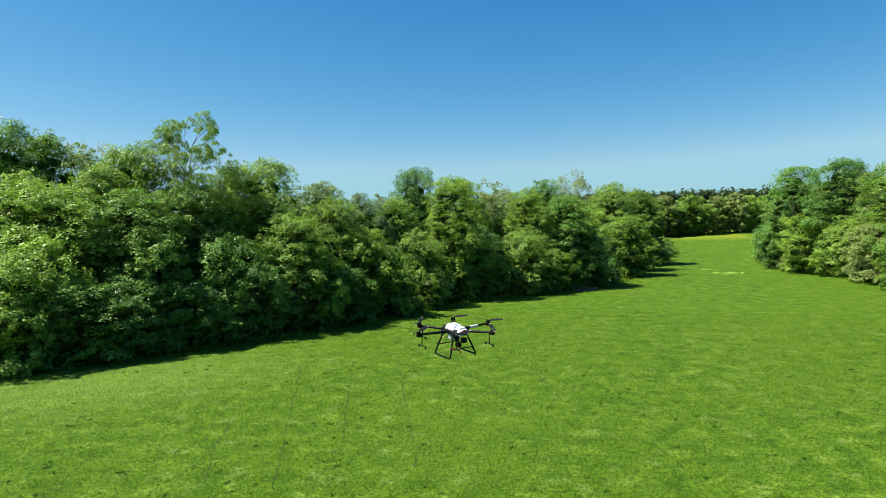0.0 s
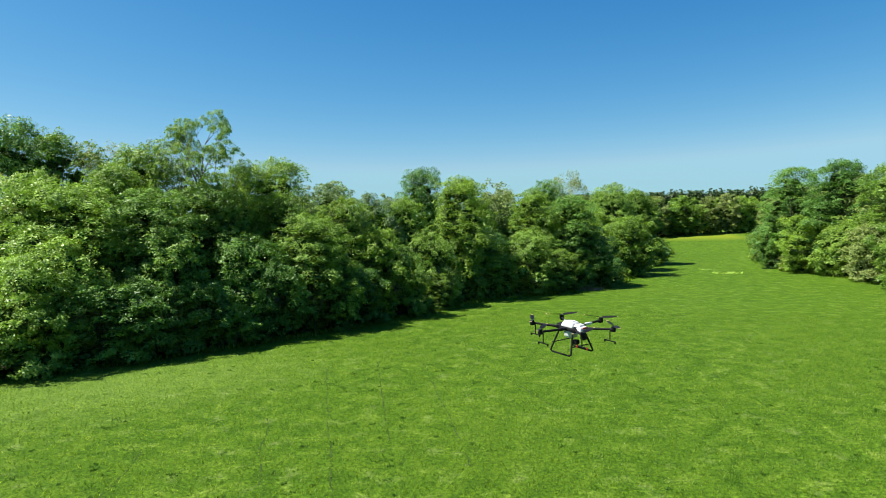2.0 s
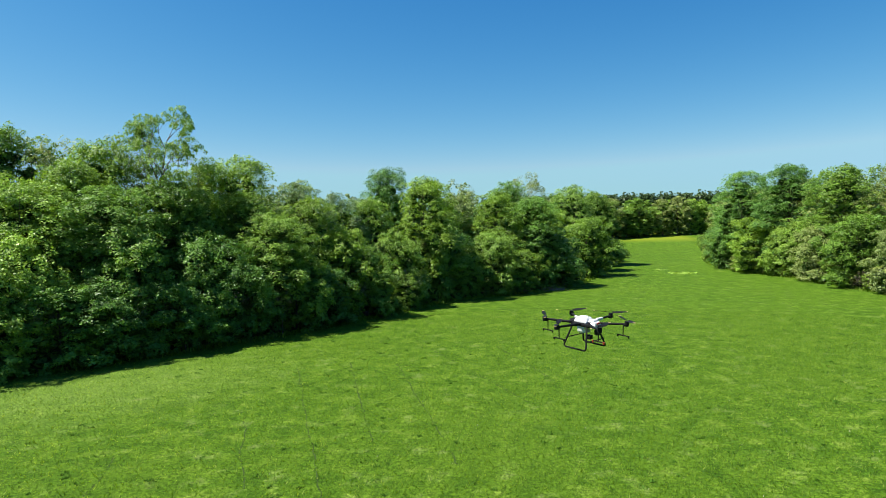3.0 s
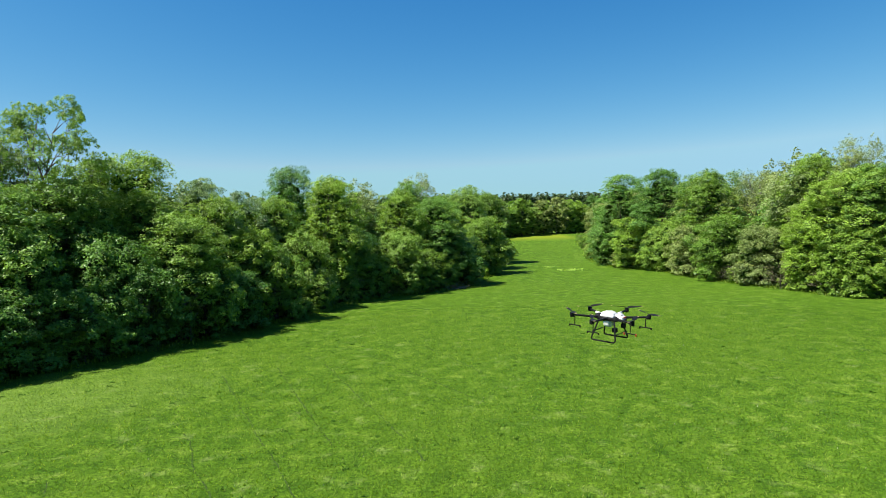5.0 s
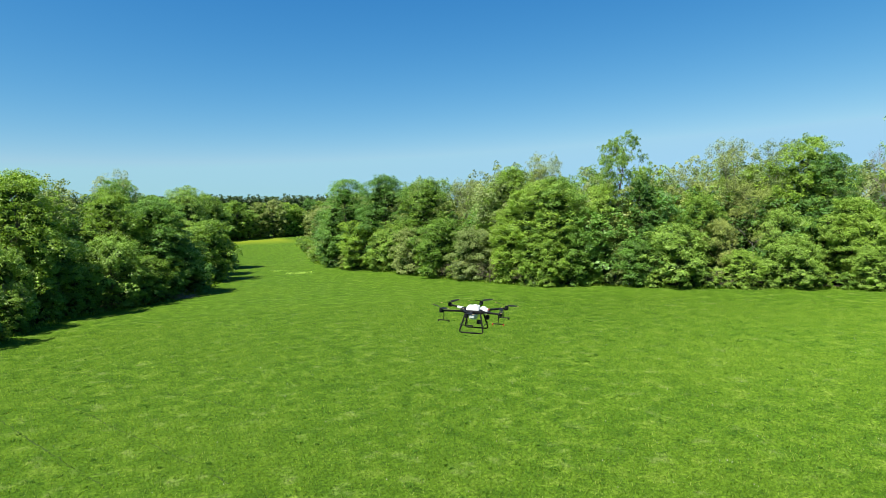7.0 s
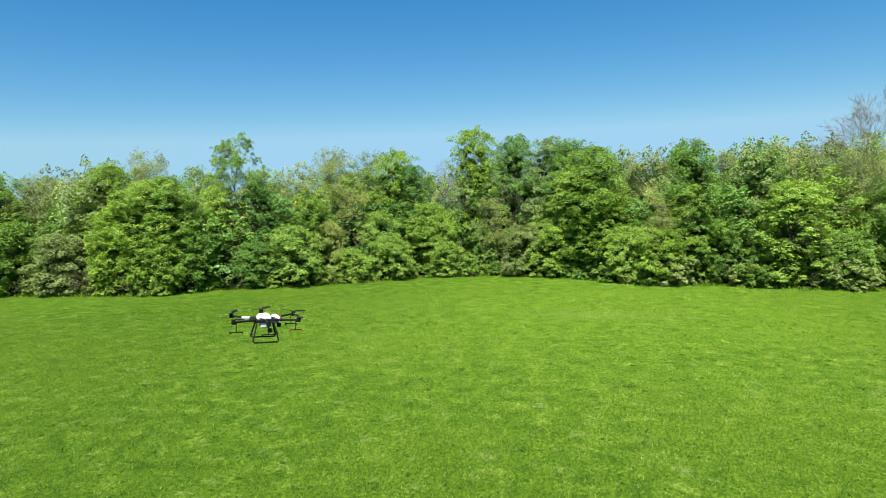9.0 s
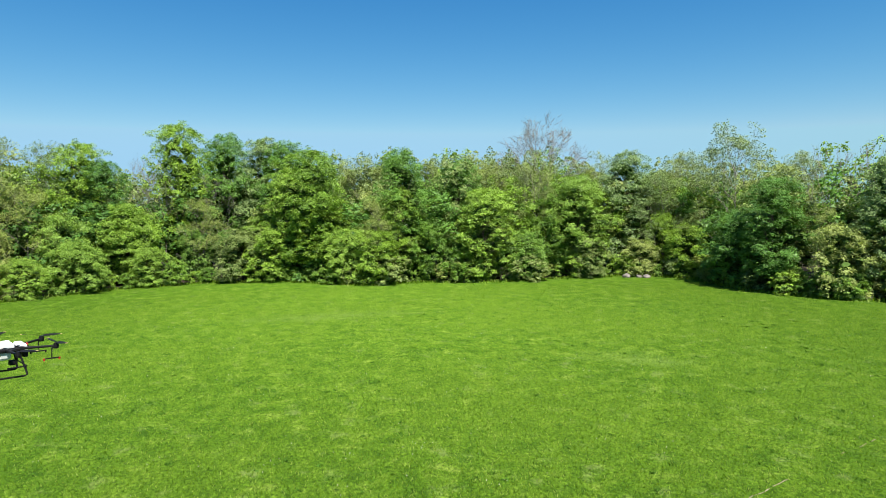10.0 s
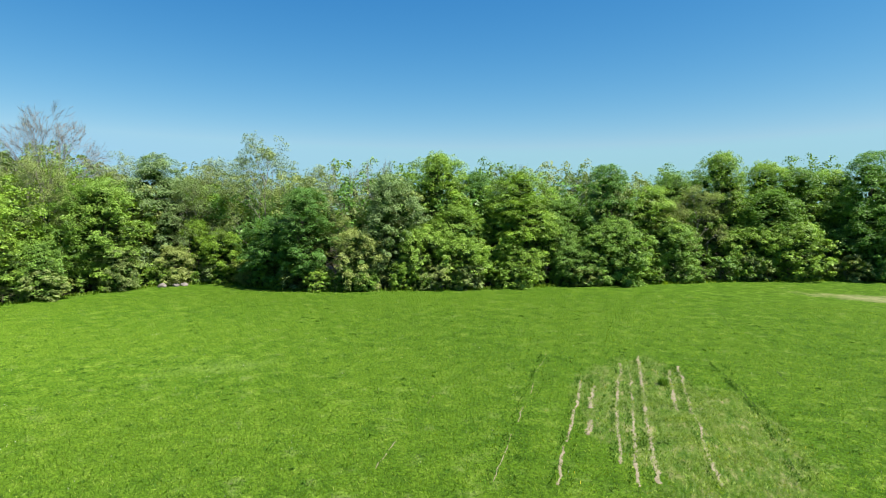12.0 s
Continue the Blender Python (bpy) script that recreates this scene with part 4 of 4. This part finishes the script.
for k, (bx, by, bs) in enumerate([(94.2, -32.0, 1.25), (93.5, -33.9, 0.95), (93.0, -35.0, 1.1), (65.2, -52.4, 0.8), (65.5, -54.6, 0.6), (58.0, -58.8, 1.0), (69.2, -47.2, 0.55)]):
    boulder(bx, by, bs, 40 + k)

DEADWOOD = plain("deadwood", (0.231, 0.189, 0.147), 0.9, vary=0.35, scale=5, spec=0.15)


def brush_pile(x, y, wide, seed):
    """A low heap of cut dead branches."""
    rng = random.Random(seed)
    paths = []
    for k in range(120):
        an, rr = rng.uniform(0, 6.28), wide * rng.random() ** 0.7
        s = Vector((math.cos(an) * rr, math.sin(an) * rr * 0.4, 0.05 + rng.random() * 0.7 * (1 - rr / wide)))
        w = Vector((rng.gauss(0, 1), rng.gauss(0, 0.6), rng.gauss(0.1, 0.35)))
        tw, way = limb(rng, s, w, rng.uniform(0.7, 2.2), rng.uniform(0.02, 0.06), 0.2, 0.0, 3)
        paths.append([(Vector((p.x, p.y, max(p.z, 0.03))), r) for p, r in tw])
    v, f = tubes(paths, 4)
    ob = new("brush_pile", mesh_from("brush_pile", v, f, DEADWOOD, True))
    ob.matrix_world = pose(x, y, rise(x, y), 0, 0, rng.uniform(0, 30))
    return tagged(ob, "low heap of grey dead branches at the wood's edge", "brush pile")


brush_pile(6.0, 109.8, 2.8, 61)
brush_pile(0.6, 108.0, 2.4, 62)


# ---- the spraying drone ----
CARBON = plain("carbon", (0.008, 0.008, 0.009), 0.55, vary=0.25, scale=14, spec=0.12)
SHELL = plain("white_shell", (0.560, 0.560, 0.553), 0.4, vary=0.04, scale=5, spec=0.5)
RED = plain("red_plastic", (0.385, 0.025, 0.014), 0.45, vary=0.1, scale=6)
TANK = plain("tank_plastic", (0.504, 0.518, 0.504), 0.35, vary=0.06, scale=4)
LENS = plain("lens_glass", (0.01, 0.01, 0.012), 0.08, vary=0.1, scale=4, spec=0.6)
TIP = plain("blade_tip", (0.434, 0.308, 0.140), 0.5, vary=0.1, scale=4)


def part(name, bm, mat, parent, label=""):
    me = bpy.data.meshes.new(name)
    bm.to_mesh(me)
    bm.free()
    me.materials.append(mat)
    ob = new(name, me)
    ob.parent = parent
    if label:
        ob["label"] = label
    return ob


def block(size, at=(0, 0, 0), bevel=0.01, turn=0.0, tilt=0.0, taper=1.0):
    bm = bmesh.new()
    bmesh.ops.create_cube(bm, size=1)
    for v in bm.verts:
        k = taper if v.co.z > 0 else 1.0
        v.co = Vector((v.co.x * size[0] * k, v.co.y * size[1] * k, v.co.z * size[2]))
    if bevel:
        bmesh.ops.bevel(bm, geom=bm.edges[:], offset=bevel, segments=2, affect="EDGES", profile=0.5)
    bmesh.ops.transform(bm, matrix=Matrix.Translation(at) @ Euler((tilt, 0, turn)).to_matrix().to_4x4(), verts=bm.verts[:])
    return bm


def rods(paths, sides=8):
    bm = bmesh.new()
    v, f = tubes([[(Vector(p), r) for p, r in path] for path in paths], sides)
    vs = [bm.verts.new(c) for c in v]
    for q in f:
        bm.faces.new([vs[k] for k in q])
    for k in range(0, len(vs), sides):
        if k == 0 or k + sides == len(vs):
            bm.faces.new(vs[k:k + sides])
    return bm


def bent(points, r, steps=4):
    """A tube path with rounded corners."""
    out, pts = [], [Vector(p) for p in points]
    out.append((pts[0], r))
    for a0, b0, c0 in zip(pts, pts[1:], pts[2:]):
        d1, d2 = (a0 - b0), (c0 - b0)
        k = min(0.09, d1.length * 0.4, d2.length * 0.4)
        s, e2 = b0 + d1.normalized() * k, b0 + d2.normalized() * k
        for i in range(steps + 1):
            u = i / steps
            out.append((s * (1 - u) ** 2 + b0 * 2 * u * (1 - u) + e2 * u * u, r))
    out.append((pts[-1], r))
    return out


def drone(x, y, z, heading):
    """A six-armed crop sprayer: +x is its nose."""
    root = new("crop_drone")
    # fuselage
    part("frame", block((0.62, 0.40, 0.10), (0, 0, 0), 0.03), CARBON, root, "black carbon centre frame")
    part("nose", block((0.20, 0.30, 0.16), (0.36, 0, 0.03), 0.04, taper=0.8), SHELL, root, "white nose housing")
    part("camera", block((0.05, 0.09, 0.06), (0.48, 0, 0.01), 0.012), LENS, root, "black camera window")
    part("tail", block((0.20, 0.28, 0.12), (-0.34, 0, 0.04), 0.04, taper=0.85), CARBON, root)
    part("visor", block((0.20, 0.26, 0.07), (0.29, 0, 0.125), 0.02, taper=0.7), SHELL, root, "white moulded nose cover")
    cover = part("cover", block((0.46, 0.36, 0.15), (-0.03, 0, 0.115), 0.05, taper=0.72), SHELL, root, "white moulded top of the tank")
    bm = bmesh.new()
    bmesh.ops.create_cone(bm, cap_ends=True, segments=20, radius1=0.085, radius2=0.075, depth=0.04, matrix=Matrix.Translation((0.03, 0, 0.185)))
    part("filler_cap", bm, SHELL, cover)
    part("badge", block((0.02, 0.12, 0.05), (0.465, 0.0, 0.085), 0.006), RED, root, "small red panel")
    part("tank", block((0.26, 0.28, 0.20), (-0.02, 0, -0.145), 0.06, taper=1.12), TANK, root, "white plastic spray tank")
    part("pump", block((0.14, 0.12, 0.12), (0.16, 0.0, -0.33), 0.02), CARBON, root)
    part("radar", block((0.12, 0.14, 0.14), (0.42, 0, -0.16), 0.03), CARBON, root)
    # landing gear: a bent tube on either side, joined by two bars
    for sy in (-1, 1):
        path = bent([(0.24, 0.20 * sy, -0.04), (0.38, 0.40 * sy, -0.60), (-0.38, 0.40 * sy, -0.60), (-0.24, 0.20 * sy, -0.04)], 0.023)
        part("skid", rods([path], 8), CARBON, root, "black bent-tube landing skid")
    for sx in (-1, 1):
        part("crossbar", rods([[((0.37 * sx, -0.325, -0.38), 0.014), ((0.37 * sx, 0.325, -0.38), 0.014)]], 8), CARBON, root)
    # arms, motors, propellers
    rng = random.Random(77)
    for k in range(6):
        an = radians(30 + 60 * k)
        c, sn = math.cos(an), math.sin(an)
        tip = (1.07 * c, 1.07 * sn, 0.07)
        arm = part("arm", rods([[((0.22 * c, 0.20 * sn, 0.02), 0.036), ((0.45 * c, 0.45 * sn, 0.03), 0.033), ((1.02 * c, 1.02 * sn, 0.06), 0.028)]], 10), CARBON, root, "black folding arm")
        part("hinge", block((0.10, 0.075, 0.085), (0.36 * c, 0.36 * sn, 0.025), 0.015, an), CARBON, arm)
        if k in (1, 2):
            part("sleeve", block((0.26, 0.07, 0.072), (0.60 * c, 0.60 * sn, 0.037), 0.02, an), SHELL, arm, "white sleeve on a rear arm")
        bm = bmesh.new()
        bmesh.ops.create_cone(bm, cap_ends=True, segments=18, radius1=0.062, radius2=0.055, depth=0.10, matrix=Matrix.Translation((tip[0], tip[1], 0.09)))
        bmesh.ops.bevel(bm, geom=[e for e in bm.edges if len(e.link_faces) == 2 and e.calc_face_angle() > 1], offset=0.01, segments=2, affect="EDGES")
        part("motor", bm, CARBON, arm)
        part("motor_mount", block((0.13, 0.09, 0.07), (tip[0] * 0.985, tip[1] * 0.985, 0.035), 0.015, an), CARBON, arm)
        # two blades, set at rest
        spin = an + rng.uniform(0.5, 2.6)
        for side in (0, math.pi):
            a2 = spin + side + rng.uniform(-0.12, 0.12)
            bm = bmesh.new()
            rows = []
            for i in range(7):
                f = i / 6
                wd = 0.022 + 0.035 * math.sin(math.pi * min(1, 0.15 + f * 0.8))
                tw = radians(20 - 14 * f)
                l = 0.04 + 0.40 * f
                u, w = Vector((math.cos(a2), math.sin(a2), 0)), Vector((-math.sin(a2), math.cos(a2), 0))
                o = Vector((tip[0], tip[1], 0.155 + 0.03 * f)) + u * l
                up = Vector((0, 0, 1))
                across = w * math.cos(tw) + up * math.sin(tw)
                rows.append([bm.verts.new(o + across * wd + up * 0.004), bm.verts.new(o - across * wd + up * 0.004),
                             bm.verts.new(o - across * wd - up * 0.003), bm.verts.new(o + across * wd - up * 0.003)])
            for r0, r1 in zip(rows, rows[1:]):
                for q in range(4):
                    bm.faces.new((r0[q], r0[(q + 1) % 4], r1[(q + 1) % 4], r1[q]))
            bm.faces.new(rows[0])
            bm.faces.new(rows[-1][::-1])
            part("blade", bm, CARBON, arm, "dark propeller blade at rest")
            part("blade_tip", block((0.03, 0.06, 0.012), (tip[0] + math.cos(a2) * 0.437, tip[1] + math.sin(a2) * 0.437, 0.186), 0.004, a2), TIP, arm, "tan blade tip")
        # spray boom under the motor: a drop tube with a short cross bar and two nozzles
        if k in (1, 2):
            continue
        px, py = 0.98 * c, 0.98 * sn
        boom = part("spray_boom", rods([[((px, py, 0.02), 0.014), ((px, py, -0.24), 0.013)]], 8), CARBON, root, "black drop tube with spray nozzles")
        part("cross_tube", rods([[((px - 0.17, py, -0.24), 0.016), ((px + 0.17, py, -0.24), 0.016)]], 8), CARBON, boom)
        for sy in (-1, 1):
            bm = bmesh.new()
            bmesh.ops.create_cone(bm, cap_ends=True, segments=12, radius1=0.018, radius2=0.026, depth=0.06, matrix=Matrix.Translation((px + 0.165 * sy, py, -0.26)))
            part("nozzle", bm, RED if k == 5 else CARBON, boom)
    root.matrix_world = pose(x, y, z, 2, 3, heading)
    return tagged(root, "white and black six-armed crop-spraying drone hovering over the meadow", "drone")


drone(7.5, 13.47, 9.25, 317)
